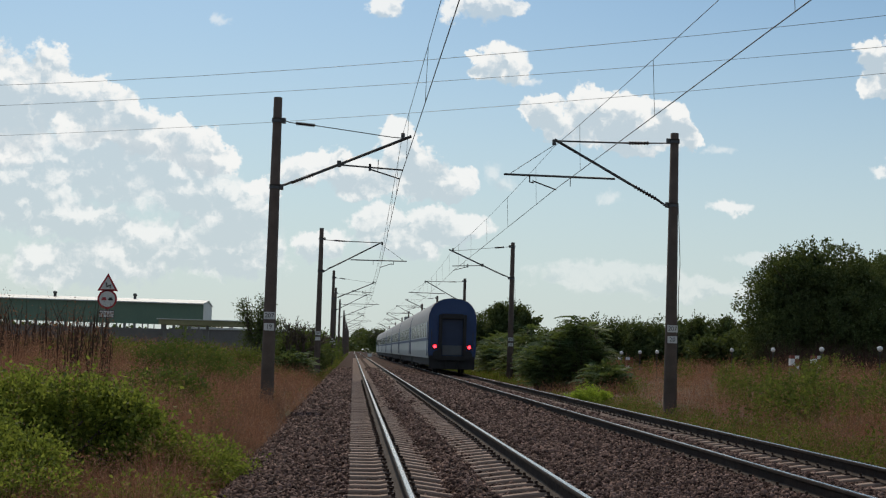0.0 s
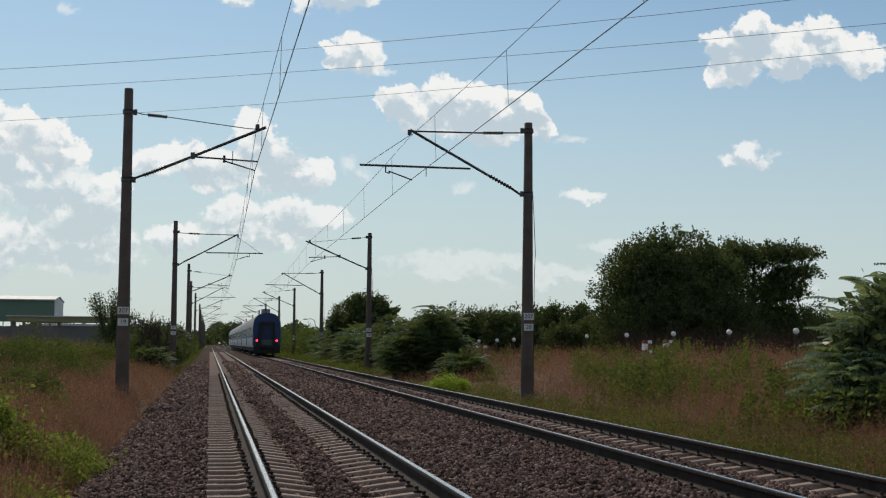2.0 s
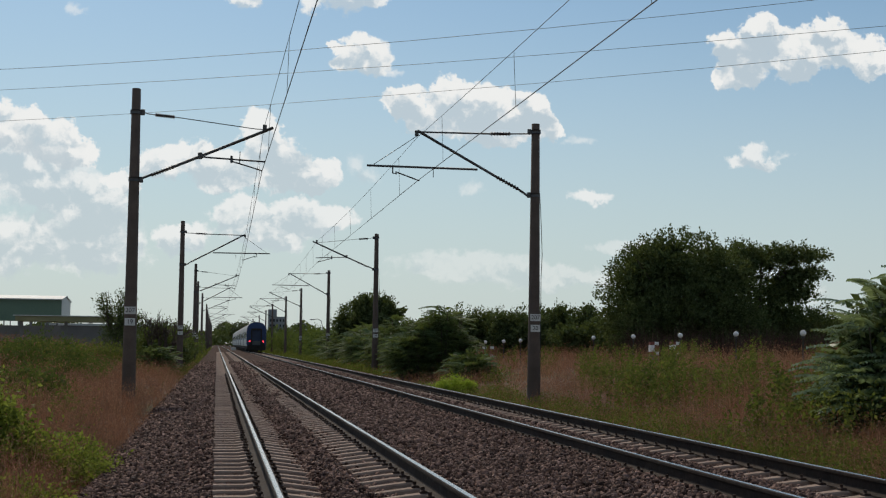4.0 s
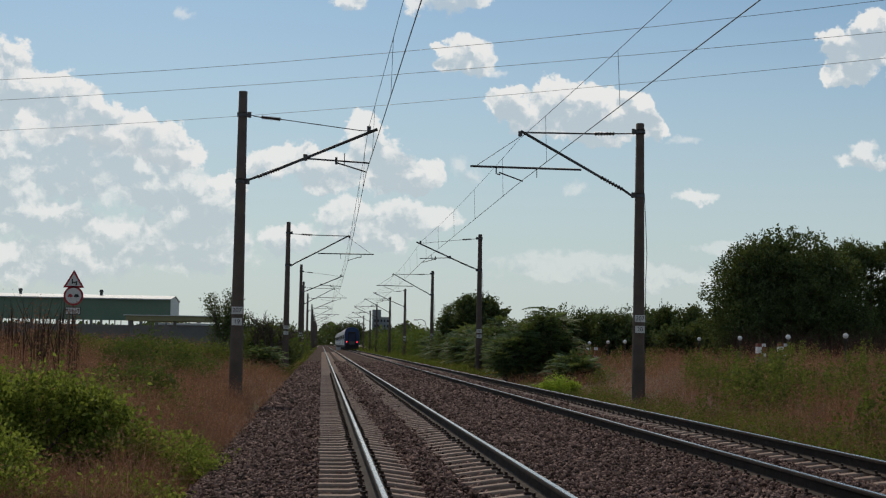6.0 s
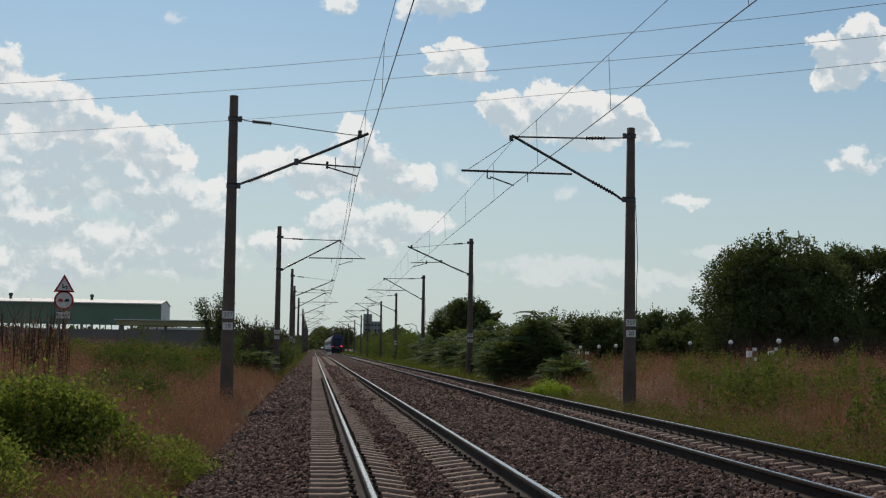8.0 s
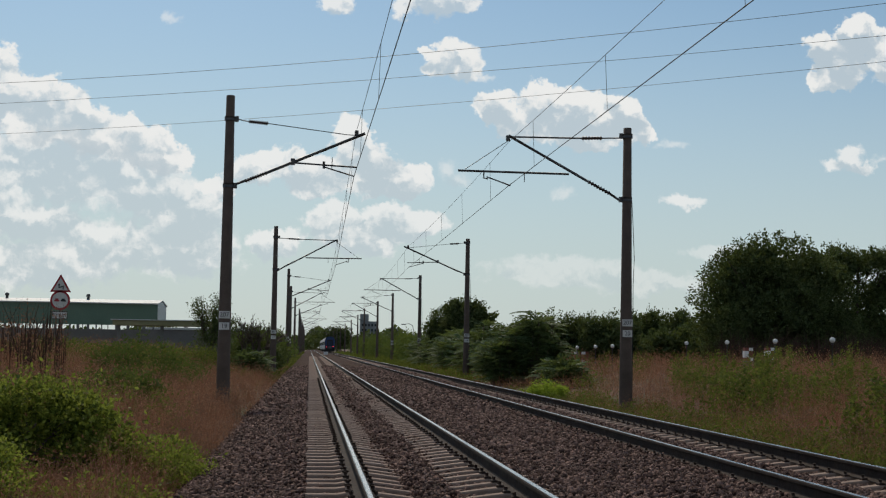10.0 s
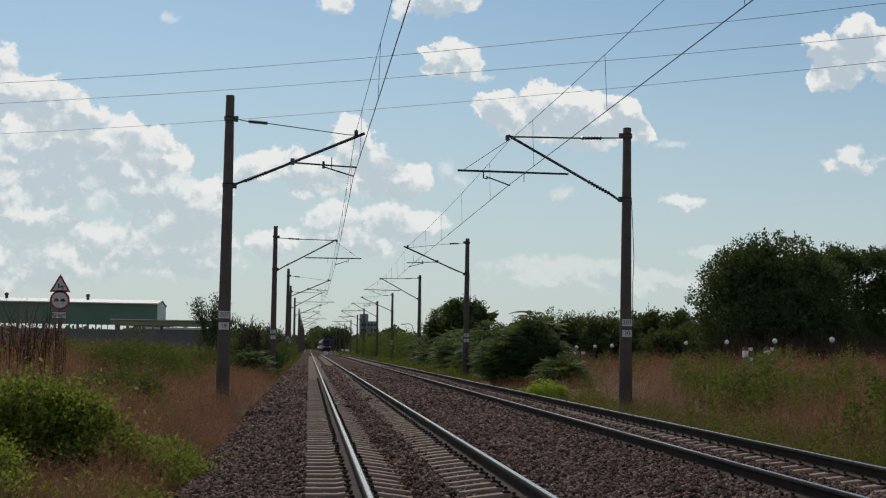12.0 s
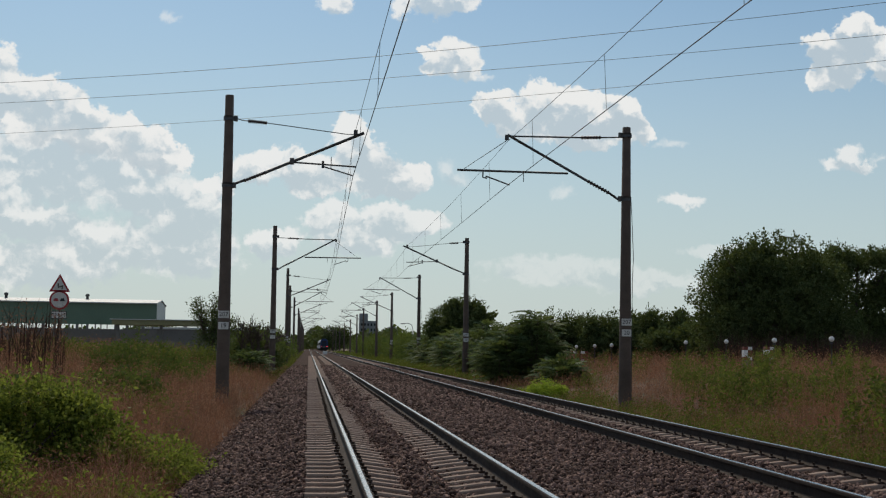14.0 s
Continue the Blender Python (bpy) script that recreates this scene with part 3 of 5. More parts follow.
def build_line(masts, side, first_push, behind, hung, numbers):
    """The masts of one track, and the wires that they carry."""
    spots = [behind]
    above = [(hung, behind[1])]
    for i, (x, y, top, _) in enumerate(masts):
        push = (i % 2 == 0) == first_push
        build_mast(x, y, top, side, push, numbers[i] if i < len(numbers) else "", cable=side < 0)
        spots.append((x + side * 3.46, y))
        above.append((x + side * 3.5, y))
    line = thing("overhead_line", "thin dark contact wire hung by droppers from a sagging messenger wire", "overhead line", pose(0, 0, 0), "overhead lines")
    top = [(above[0][0], above[0][1], MESSENGER)]
    drops = []
    for (xa, ya), (xb, yb), (xc, _), (xd, _) in zip(above, above[1:], spots, spots[1:]):
        steps = 10
        for k in range(1, steps + 1):
            f = k / steps
            sag = 0.16 * 4 * f * (1 - f) * min(1.0, (yb - ya) / 45)
            x, y, z = xa + (xb - xa) * f, ya + (yb - ya) * f, MESSENGER - sag
            top.append((x, y, z))
            if k % 2 and ya < 130:
                drops.append((x, y, z, xc + (xd - xc) * f))
    part("contact_wire", bar([(x, y, CONTACT) for x, y in spots], 0.0095, 6), WIRE, line)
    part("messenger_wire", bar(top, 0.0065, 6), WIRE, line)
    for x, y, z, foot in drops:
        part("dropper", bar([(foot, y, CONTACT), (x, y, z)], 0.005, 4), WIRE, line)


build_line(LEFT_MASTS, 1, False, (1.42, -2.0), 1.42, ["20719", "20717", "20715", "20713"])
build_line(RIGHT_MASTS, -1, True, (6.05, -3.0), 5.98, ["20720", "20718", "20716", "20714"])

# three cables of a power line that crosses the railway, each sagging a little
for (xa, ya), (xb, yb), sag in (((-11.88, 55.43), (15.78, 38.22), 0.26), ((-12.87, 60.2), (17.38, 42.11), 0.17), ((-14.73, 69.11), (18.93, 45.87), 0.24)):
    points = []
    for k in range(25):
        f = -1.2 + 3.4 * k / 24
        points.append((xa + (xb - xa) * f, ya + (yb - ya) * f, 11.0 + sag * ((f - 0.5) ** 2 - 0.25) * 4))
    cable = part("power_cable", bar(points, 0.008, 6), ALU)
    tagged(cable, "thin grey power cable crossing high above the tracks", "power cable", "power cables")

# ---------------------------------------------------------------- train
SPEED, START = 31.4, 82.0


def coach_outline():
    side = [(-1.33, 0.85), (-1.38, 1.3), (-1.38, 2.95)]
    roof = [(-1.38 * math.cos(a) ** 0.75, 2.95 + 1.33 * math.sin(a) ** 0.9) for a in (radians(d) for d in (15, 30, 45, 60, 75))]
    left = side + roof
    return left + [(0.0, 4.3)] + [(-x, z) for x, z in left[::-1]]


def build_train():
    train = thing("passenger_train", "passenger train, pale grey coaches, blue rear end, lit tail lights", "train", pose(5.6, START, RIGHT_Z))
    outline = coach_outline()
    length, gap = 25.6, 0.8
    shell = bpy.data.meshes.new("coach")
    bm = extrude(bmesh.new(), outline, 0, length, caps=False)
    for f in bm.faces:
        f.material_index = 1 if f.calc_center_median().z > 3.0 else 0
        f.smooth = f.material_index == 1
    bm.to_mesh(shell)
    bm.free()
    for m in (COACH_PALE, COACH_ROOF):
        shell.materials.append(m)
    inset = [(x * 0.985, 0.85 + (z - 0.85) * 0.992) for x, z in outline]

    def shared(name, bm, mat):
        me = bpy.data.meshes.new(name)
        bm.to_mesh(me)
        bm.free()
        me.materials.append(mat)
        return me
    window = shared("window", block(-0.012, 0.012, -0.6, 0.6, -0.42, 0.42, bevel=0.01), GLASS)
    stripe = shared("window_band", block(-0.008, 0.008, 0.3, length - 0.3, 1.85, 2.02), BLUE)
    door = shared("door", block(-0.015, 0.015, -0.4, 0.4, -1.0, 0.95, bevel=0.01), BLUE)
    frame_below = shared("underframe", block(-1.2, 1.2, 0.3, length - 0.3, 0.42, 0.95, bevel=0.05), RUBBER)
    tank = shared("equipment_box", block(-1.2, 1.2, -1.6, 1.6, 0.35, 0.8, bevel=0.06), RUBBER)
    bogie_bm = block(-1.05, 1.05, -1.7, 1.7, 0.22, 0.78, bevel=0.06)
    for s in (-1, 1):
        for y in (-1.25, 1.25):
            tube(bogie_bm, [(s * 0.69, y, 0.46), (s * 0.82, y, 0.46)], 0.46, 20)
        tube(bogie_bm, [(-0.7, s * 1.25, 0.46), (0.7, s * 1.25, 0.46)], 0.08, 10)
    bogie = shared("bogie", bogie_bm, RUBBER)
    for i in range(7):
        y0 = i * (length + gap)
        coach = part("coach", shell, None, train, "pale grey passenger coach with dark windows", pose(0, y0, 0))
        for s in (-1, 1):
            for k in range(10):
                part("window", window, None, coach, "dark glass window", pose(s * 1.382, 3.2 + k * 2.13, 2.5))
            part("window_band", stripe, None, coach, "blue line below the windows", pose(s * 1.384, 0, 0))
            for y in (0.9, length - 0.9):
                part("door", door, None, coach, "blue folding door", pose(s * 1.38, y, 2.0))
        part("underframe", frame_below, None, coach)
        part("equipment_box", tank, None, coach, "", pose(0, length / 2, 0))
        for y in (3.0, length - 3.0):
            part("bogie", bogie, None, coach, "dark bogie with four wheels", pose(0, y, 0))
        for y, out in ((0.0, -1), (length, 1)):
            part("end_wall", extrude(bmesh.new(), inset, *sorted((y - out * 0.02, y + out * 0.03))), BLUE, coach, "blue rounded end wall")
        # gangway: rubber tube round a blue door
        for y, out in ((0.0, -1), (length, 1)):
            a, b = sorted((y, y + out * 0.35))
            bm = bmesh.new()
            box(bm, -0.78, -0.6, a, b, 0.95, 3.35, 0.04)
            box(bm, 0.6, 0.78, a, b, 0.95, 3.35, 0.04)
            box(bm, -0.6, 0.6, a, b, 3.1, 3.4, 0.04)
            box(bm, -0.8, 0.8, a, b, 0.75, 0.98, 0.03)
            part("gangway", bm, RUBBER, coach, "black rubber gangway frame")
            bm = box(bmesh.new(), -0.6, 0.6, y + out * 0.03 - 0.02, y + out * 0.03 + 0.02, 1.02, 3.1)
            part("end_door", bm, BLUE_DARK, coach, "dark blue end door")
            for s in (-1, 1):
                part("buffer", bar([(s * 0.875, y, 1.06), (s * 0.875, y + out * 0.5, 1.06), (s * 0.875, y + out * 0.52, 1.06)], [0.1, 0.1, 0.25], 14), RUBBER, coach)
        if i == 0:
            part("end_sill", block(-0.55, 0.55, -0.08, -0.055, 1.05, 1.6, bevel=0.01), GREY_PANEL, coach, "grey kick panel below the end door")
            part("buffer_beam", block(-1.3, 1.3, -0.14, 0.0, 0.26, 1.0, bevel=0.03), RUBBER, coach)
            for s in (-1, 1):
                part("coupling_hose", bar([(s * 0.35, -0.14, 0.9), (s * 0.36, -0.3, 0.5), (s * 0.3, -0.2, 0.25)], 0.04, 6), RUBBER, coach)
                part("lamp_housing", bar([(s * 0.98, -0.07, 1.52), (s * 0.98, 0.0, 1.52)], 0.17, 18), RUBBER, coach)
                part("tail_lamp", bar([(s * 0.98, -0.09, 1.52), (s * 0.98, -0.06, 1.52)], [0.085, 0.1], 18), TAIL, coach, "glowing red tail lamp")
                part("grab_rail", bar([(s * 1.18, -0.06, 1.3), (s * 1.18, -0.08, 1.5), (s * 1.18, -0.08, 2.4), (s * 1.18, -0.02, 2.5)], 0.018, 6), STEEL, coach)
    return train


BLUE_DARK = material("dark_blue_door", [(0.008, 0.018, 0.05), (0.014, 0.03, 0.08)], 2.0, 0.5)
GREY_PANEL = material("grey_metal_panel", [(0.07, 0.075, 0.08), (0.11, 0.115, 0.12)], 3.0, 0.6)
TRAIN = build_train()

# ---------------------------------------------------------------- road sign, shed and what lies behind
def build_sign():
    x, y = -10.17, 60.0
    sign = thing("road_sign_post", "post with red-bordered warning triangle, no-overtaking disc and small plate", "road sign", pose(x, y, 0))
    part("post", bar([(0, 0.05, float(ground_height(x, y)) - 0.1), (0, 0.05, 3.5)], 0.035, 10), STEEL, sign)

    def tri(r, y0, y1):
        return extrude(bmesh.new(), [(0, r), (r * 0.866, -r / 2), (-r * 0.866, -r / 2)], y0, y1)
    t = part("warning_triangle", tri(0.49, -0.01, 0.01), RED, sign, "red-bordered warning triangle", pose(0, 0, 3.52))
    part("field", tri(0.345, -0.018, -0.011), PLATE, t, "white field")
    bend = bmesh.new()
    tube(bend, [(0.1, -0.022, -0.13), (0.12, -0.022, 0.0), (-0.06, -0.022, -0.06), (-0.06, -0.022, 0.1)], 0.032, 6)
    part("bend_arrow", bend, INK, t, "black winding arrow")
    r = part("prohibition_disc", bar([(0, 0.01, 0), (0, -0.01, 0)], 0.4, 32), RED, sign, "red-rimmed round sign", pose(0, 0, 2.94))
    part("field", bar([(0, -0.011, 0), (0, -0.02, 0)], 0.32, 32), PLATE, r, "white field")
    for s in (-1, 1):
        car = bmesh.new()
        box(car, s * 0.13 - 0.1, s * 0.13 + 0.1, -0.03, -0.021, -0.05, 0.02, 0.0)
        box(car, s * 0.13 - 0.065, s * 0.13 + 0.065, -0.031, -0.021, 0.02, 0.07, 0.0)
        part("car_symbol", car, RED if s < 0 else INK, r)
    p = part("supplementary_plate", block(-0.31, 0.31, -0.01, 0.01, -0.16, 0.16, bevel=0.01), INK, sign, "small white distance plate", pose(0, 0, 2.33))
    part("field", block(-0.28, 0.28, -0.016, -0.011, -0.13, 0.13), PLATE, p)
    for s in (-1, 1):
        part("arrow", block(s * 0.23 - 0.012, s * 0.23 + 0.012, -0.02, -0.017, -0.08, 0.08), INK, p)
        part("arrow_head", extrude(bmesh.new(), [(s * 0.23 - 0.045, 0.03), (s * 0.23 + 0.045, 0.03), (s * 0.23, 0.1)], -0.021, -0.017), INK, p)
    letters("750 m", 0.15, INK, p, pose(0, -0.02, 0, 90))


build_sign()


def build_shed():
    x1, y0, y1, x0, eaves, ridge = -20.8, 200.0, 212.0, -62.0, 6.72, 7.3
    shed = thing("warehouse", "long low warehouse clad in dark green sheet with a pale roof", "warehouse", pose(0, 0, 0))
    rng = random.Random(4)
    part("cladding", block(x0, x1, y0, y0 + 0.3, 3.8, eaves), GREEN_SHEET, shed, "dark green sheet cladding over an open strip")
    part("parapet", block(x0, x1, y0, y0 + 0.3, -0.3, 3.2), DIM_WALL, shed, "stained grey lower wall")
    bm = bmesh.new()
    pts = [(y0 + 0.31, 3.9), (y0 + 0.31, eaves), ((y0 + y1) / 2, ridge - 0.1), (y1, eaves), (y1, 3.9)]
    for x in (x1 - 0.25, x1 + 0.02):
        bm.faces.new([bm.verts.new((x, y, z)) for y, z in pts])
    bm.verts.ensure_lookup_table()
    for k in range(5):
        bm.faces.new((bm.verts[k], bm.verts[(k + 1) % 5], bm.verts[5 + (k + 1) % 5], bm.verts[5 + k]))
    part("gable_wall", bm, PALE_SHEET, shed, "pale grey gable wall")
    bm = bmesh.new()
    for a, b in ((y0 - 0.4, (y0 + y1) / 2), (y1 + 0.4, (y0 + y1) / 2)):
        q = [(x0, a, eaves - 0.03), (x1 + 0.12, a, eaves - 0.03), (x1 + 0.12, b, ridge), (x0, b, ridge)]
        low = [bm.verts.new(v) for v in q]
        high = [bm.verts.new((v[0], v[1], v[2] + 0.15)) for v in q]
        bm.faces.new(low)
        bm.faces.new(high)
        for k in range(4):
            bm.faces.new((low[k], low[(k + 1) % 4], high[(k + 1) % 4], high[k]))
    bmesh.ops.recalc_face_normals(bm, faces=bm.faces[:])
    part("roof", bm, PALE_SHEET, shed, "pale metal roof")
    for x in (-30.9, -42.0, -53.0):
        part("roof_vent", bar([(x, 205, 7.2), (x, 205, 7.75), (x, 205, 7.76), (x, 205, 8.0), (x, 205, 8.12)], [0.2, 0.2, 0.3, 0.28, 0.12], 12), STEEL, shed)
    # columns stand in the open strip
    x = x0 + 0.3
    while x < x1 - 0.5:
        w = rng.uniform(0.08, 0.4)
        part("column", block(x, x + w, y0 + 0.02, y0 + 0.28, 3.2, 3.8), GREY_WALL, shed)
        x += w + rng.uniform(0.3, 1.2)
    return shed


build_shed()


def build_canopy():
    canopy = thing("canopy", "flat canopy with a pale olive fascia on slim posts", "canopy", pose(0, 0, 0))
    part("fascia", block(-20.1, -8.8, 150, 156, 3.16, 3.68, bevel=0.04), OCHRE, canopy)
    part("roof_edge", block(-20.3, -8.6, 149.8, 156.2, 3.684, 3.77), PALE_SHEET, canopy)
    for x in (-19.6, -15.2, -9.6):
        part("post", block(x - 0.15, x + 0.15, 151, 151.3, -0.2, 3.16), GREY_WALL, canopy)
    low = thing("low_building", "low grey rendered building behind the canopy", "building", pose(0, 0, 0))
    part("wall", block(-26, -6, 230, 240, -0.3, 3.6), GREY_WALL, low)
    part("roof", block(-26.3, -5.7, 229.7, 240.3, 3.604, 3.95, bevel=0.03), PALE_SHEET, low)
    for x in (-20, -16, -11):
        part("chimney", block(x, x + 0.6, 233, 233.6, 3.95, 4.7), GREY_WALL, low)
    far_wall = FAR_WALL
    flats = thing("apartment_block", "distant grey block of flats above the trees", "building", pose(0, 0, 0))
    part("wall", block(31.5, 42.0, 900, 915, 0, 18.0), far_wall, flats)
    part("tower", block(31.5, 36.5, 899, 914, 18.0, 22.5), far_wall, flats)
    for k in range(5):
        for j in range(3):
            part("window", block(32.3 + k * 2.0, 33.3 + k * 2.0, 898.8 if k < 2 else 899.9, 899.98, 8.5 + j * 3.2, 10.0 + j * 3.2), GLASS, flats)


build_canopy()

# ---------------------------------------------------------------- plants
LEAF_QUAD = np.array([(0, 0, 0), (0.45, 0.5, 0.06), (1.0, 0, 0), (0.45, -0.5, 0.06)])


def leaf_mesh(name, places, size, rng, up=0.3, narrow=0.55, out=None):
    """Folded single leaves at the places, turned at random and somewhat upwards, or along out."""
    n = len(places)
    d = rng.normal(size=(n, 3))
    if out is not None:
        d = d * 0.6 + out
    d[:, 2] += up * rng.random(n)
    d /= np.linalg.norm(d, axis=1, keepdims=True)
    side = np.cross(d, rng.normal(size=(n, 3)))
    side /= np.linalg.norm(side, axis=1, keepdims=True)
    normal = np.cross(d, side)
    s = size * rng.uniform(0.6, 1.4, n)
    q = LEAF_QUAD[None] * s[:, None, None]
    verts = places[:, None] + q[..., 0:1] * d[:, None] + q[..., 1:2] * narrow * side[:, None] + q[..., 2:3] * normal[:, None]
    return raw_mesh(name, verts.reshape(-1, 3), np.arange(4 * n).reshape(-1, 4))


def crown_places(blobs, count, rng, clump=0.28, shell=0.55):
    """Leaf places in clumps that fill rounded masses (x, y, z, rx, ry, rz), denser towards their skin."""
    full = []
    for b in blobs:
        full.append(b)
        for _ in range(7):  # smaller bulges on each mass
            d = rng.normal(size=3)
            d /= np.linalg.norm(d)
            d[2] = d[2] * 0.8 + 0.2
            k = rng.uniform(0.28, 0.5)
            full.append((b[0] + d[0] * b[3] * 0.85, b[1] + d[1] * b[4] * 0.85, b[2] + d[2] * b[5] * 0.85, b[3] * k, b[4] * k, b[5] * k))
    blobs = np.array(full, float)
    weight = (blobs[:, 3] * blobs[:, 4] * blobs[:, 5]) ** 0.67
    which = rng.choice(len(blobs), count // 12 + 1, p=weight / weight.sum())
    d = rng.normal(size=(len(which), 3))
    d /= np.linalg.norm(d, axis=1, keepdims=True)
    r = shell + (1.02 - shell) * rng.random(len(which)) ** 0.7
    ruffle = 1 + 0.14 * np.sin(7 * d[:, 0] + 3 * blobs[which, 0]) * np.cos(6 * d[:, 2] + blobs[which, 2])
    centre = blobs[which, :3] + d * blobs[which, 3:] * (r * ruffle)[:, None]
    leaf = np.repeat(centre, 12, 0)[:count]
    out = np.repeat(d, 12, 0)[:count]
    return leaf + rng.normal(size=leaf.shape) * clump, out


def build_tree(x, y, blobs, leaves, size, mat, label, trunk=0.25, name="tree", category="tree", seed=1, clump=0.13, base=None, up=0.3, group="", twigs=0, core=0, shoots=0, reach=0.4):
    """A tree or bush: trunk with limbs to each mass, and a crown of single leaves. blobs are measured from its foot."""
    rng = np.random.default_rng(seed)
    z = float(ground_height(x, y)) if base is None else base
    tree = thing(name, label, category, pose(x, y, z - 0.05), group)
    bm = bmesh.new()
    high = max(b[2] for b in blobs)
    fork = 0.35 * high
    tube(bm, [(0, 0, -0.1), (0.02 * high, 0, fork * 0.5), (0, 0.02 * high, fork)], [trunk * 1.25, trunk, trunk * 0.8], 9)
    for b in blobs:
        mid = Vector((b[0] * 0.45, b[1] * 0.45, fork + (b[2] - fork) * 0.55))
        tube(bm, [(0, 0, fork * 0.9), mid, (b[0], b[1], b[2])], [trunk * 0.55, trunk * 0.33, trunk * 0.1], 6)
        for _ in range(4):
            e = Vector(b[:3]) + Vector(rng.normal(size=3)) * 0.6 * min(b[3:])
            tube(bm, [mid, (mid + e) / 2 + Vector(rng.normal(size=3)) * 0.1, e], [trunk * 0.25, trunk * 0.15, trunk * 0.04], 4)
    for _ in range(twigs):
        b = blobs[rng.integers(len(blobs))]
        d = Vector(rng.normal(size=3)).normalized()
        d.z = abs(d.z) * 0.9 + 0.2
        e = Vector((b[0] + d.x * b[3] * 1.1, b[1] + d.y * b[4], b[2] + d.z * b[5] * 1.25))
        s = Vector((b[0] * 0.5, b[1] * 0.5, b[2] * 0.55))
        m = s.lerp(e, 0.55) + Vector(rng.normal(size=3)) * 0.12
        tube(bm, [s, m, e], [0.022, 0.014, 0.005], 3, False)
    part("trunk", bm, BARK, tree)
    places, out = crown_places(blobs, leaves, rng, clump)
    places[:, 2] = np.maximum(places[:, 2], 0.02)
    part("crown", leaf_mesh("crown", places, size, rng, up, out=out), mat, tree)
    if shoots:  # sprigs that stand out of the crown
        pick = np.array([blobs[i] for i in rng.integers(len(blobs), size=shoots)])
        way = rng.normal(size=(shoots, 3)) + (0, 0, 0.5)
        way /= np.linalg.norm(way, axis=1, keepdims=True)
        start = pick[:, :3] + way * pick[:, 3:] * 0.9
        grown = reach * rng.uniform(0.4, 1.2, shoots)
        f = rng.random((shoots, 14))
        spot = start[:, None] + (way[:, None] + (0, 0, 0.35)) * (f * grown[:, None])[..., None] - np.stack([0 * f, 0 * f, 0.45 * f * f * grown[:, None]], -1)
        spot = (spot + rng.normal(size=spot.shape) * 0.09 * reach).reshape(-1, 3)
        spot[:, 2] = np.maximum(spot[:, 2], 0.02)
        part("outer_foliage", leaf_mesh("outer_foliage", spot, size * 1.15, rng, up), mat, tree)
    if core:  # inner leaves that close the crown; dark green paints shade inside light bushes
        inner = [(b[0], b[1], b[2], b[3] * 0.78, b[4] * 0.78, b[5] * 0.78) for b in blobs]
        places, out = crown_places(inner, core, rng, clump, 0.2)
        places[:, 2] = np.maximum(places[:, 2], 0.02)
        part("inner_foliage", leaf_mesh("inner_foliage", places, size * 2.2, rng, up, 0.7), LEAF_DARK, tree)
    return tree


def build_bare_tree(x, y, high, label, seed):
    """A leafless shrub: forking limbs that end in fine twigs."""
    rng = random.Random(seed)
    tree = thing("bare_tree", label, "tree", pose(x, y, float(ground_height(x, y)) - 0.05))
    limbs, twigs = bmesh.new(), bmesh.new()

    def grow(start, way, length, radius, level):
        mid = start + way * length * 0.5 + Vector((rng.gauss(0, 1), rng.gauss(0, 1), 0)) * length * 0.05
        end = start + way * length
        tube(limbs if level < 2 else twigs, [start, mid, end], [radius, radius * 0.85, radius * 0.7], 5 if level < 2 else 3, False)
        if level < 5:
            for _ in range(3 if level < 3 else 2):
                turn = (way + Vector((rng.gauss(0, 1), rng.gauss(0, 0.8), rng.gauss(0.25, 0.5))) * 0.42).normalized()
                grow(start.lerp(end, rng.uniform(0.55, 1.0)), turn, length * rng.uniform(0.6, 0.82), radius * 0.76, level + 1)
    for k in range(3):
        grow(Vector((0.25 * (k - 1), 0, -0.05)), Vector((0.3 * (k - 1), 0, 1)).normalized(), high * 0.3, 0.065, 0)
    part("limb_frame", limbs, BARK, tree)
    part("branchwork", twigs, BARK, tree, "fine grey leafless twigs")


def frond_mesh(name, roots, ways, length, rng, leaflets=11, droop=0.3):
    """Pinnate leaves: from each root an arching stalk with hanging leaflets on both sides."""
    n = len(roots)
    ways = ways / np.linalg.norm(ways, axis=1, keepdims=True)
    side = np.cross(ways, (0, 0, 1.0))
    side /= np.linalg.norm(side, axis=1, keepdims=True) + 1e-6
    size = length * rng.uniform(0.7, 1.3, n)

    def along(f):
        spot = roots + ways * (size * f)[:, None]
        spot[:, 2] -= droop * size * f * f
        return spot
    verts = []
    for k in range(leaflets):
        f = 0.12 + 0.88 * (k + 1) / leaflets
        spot = along(f)
        for s in (-1, 1):
            w = size * 0.27 * (1 - 0.5 * f * f) * rng.uniform(0.8, 1.2, n)
            tip = spot + s * side * w[:, None] * 0.85 + ways * (w * 0.35)[:, None]
            tip[:, 2] -= 0.45 * w
            half = ways * (size * 0.36 / leaflets)[:, None]
            mid = spot * 0.55 + tip * 0.45
            mid[:, 2] += 0.02 * size
            verts.append(np.stack([spot, mid - half, tip, mid + half], 1))
    for f in (0.0, 0.5):
        p, q = along(f), along(f + 0.5)
        rim = side * (0.006 * length)
        verts.append(np.stack([p - rim, p + rim, q + rim * 0.6, q - rim * 0.6], 1))
    verts = np.concatenate(verts).reshape(-1, 3)
    return raw_mesh(name, verts, np.arange(len(verts)).reshape(-1, 4))


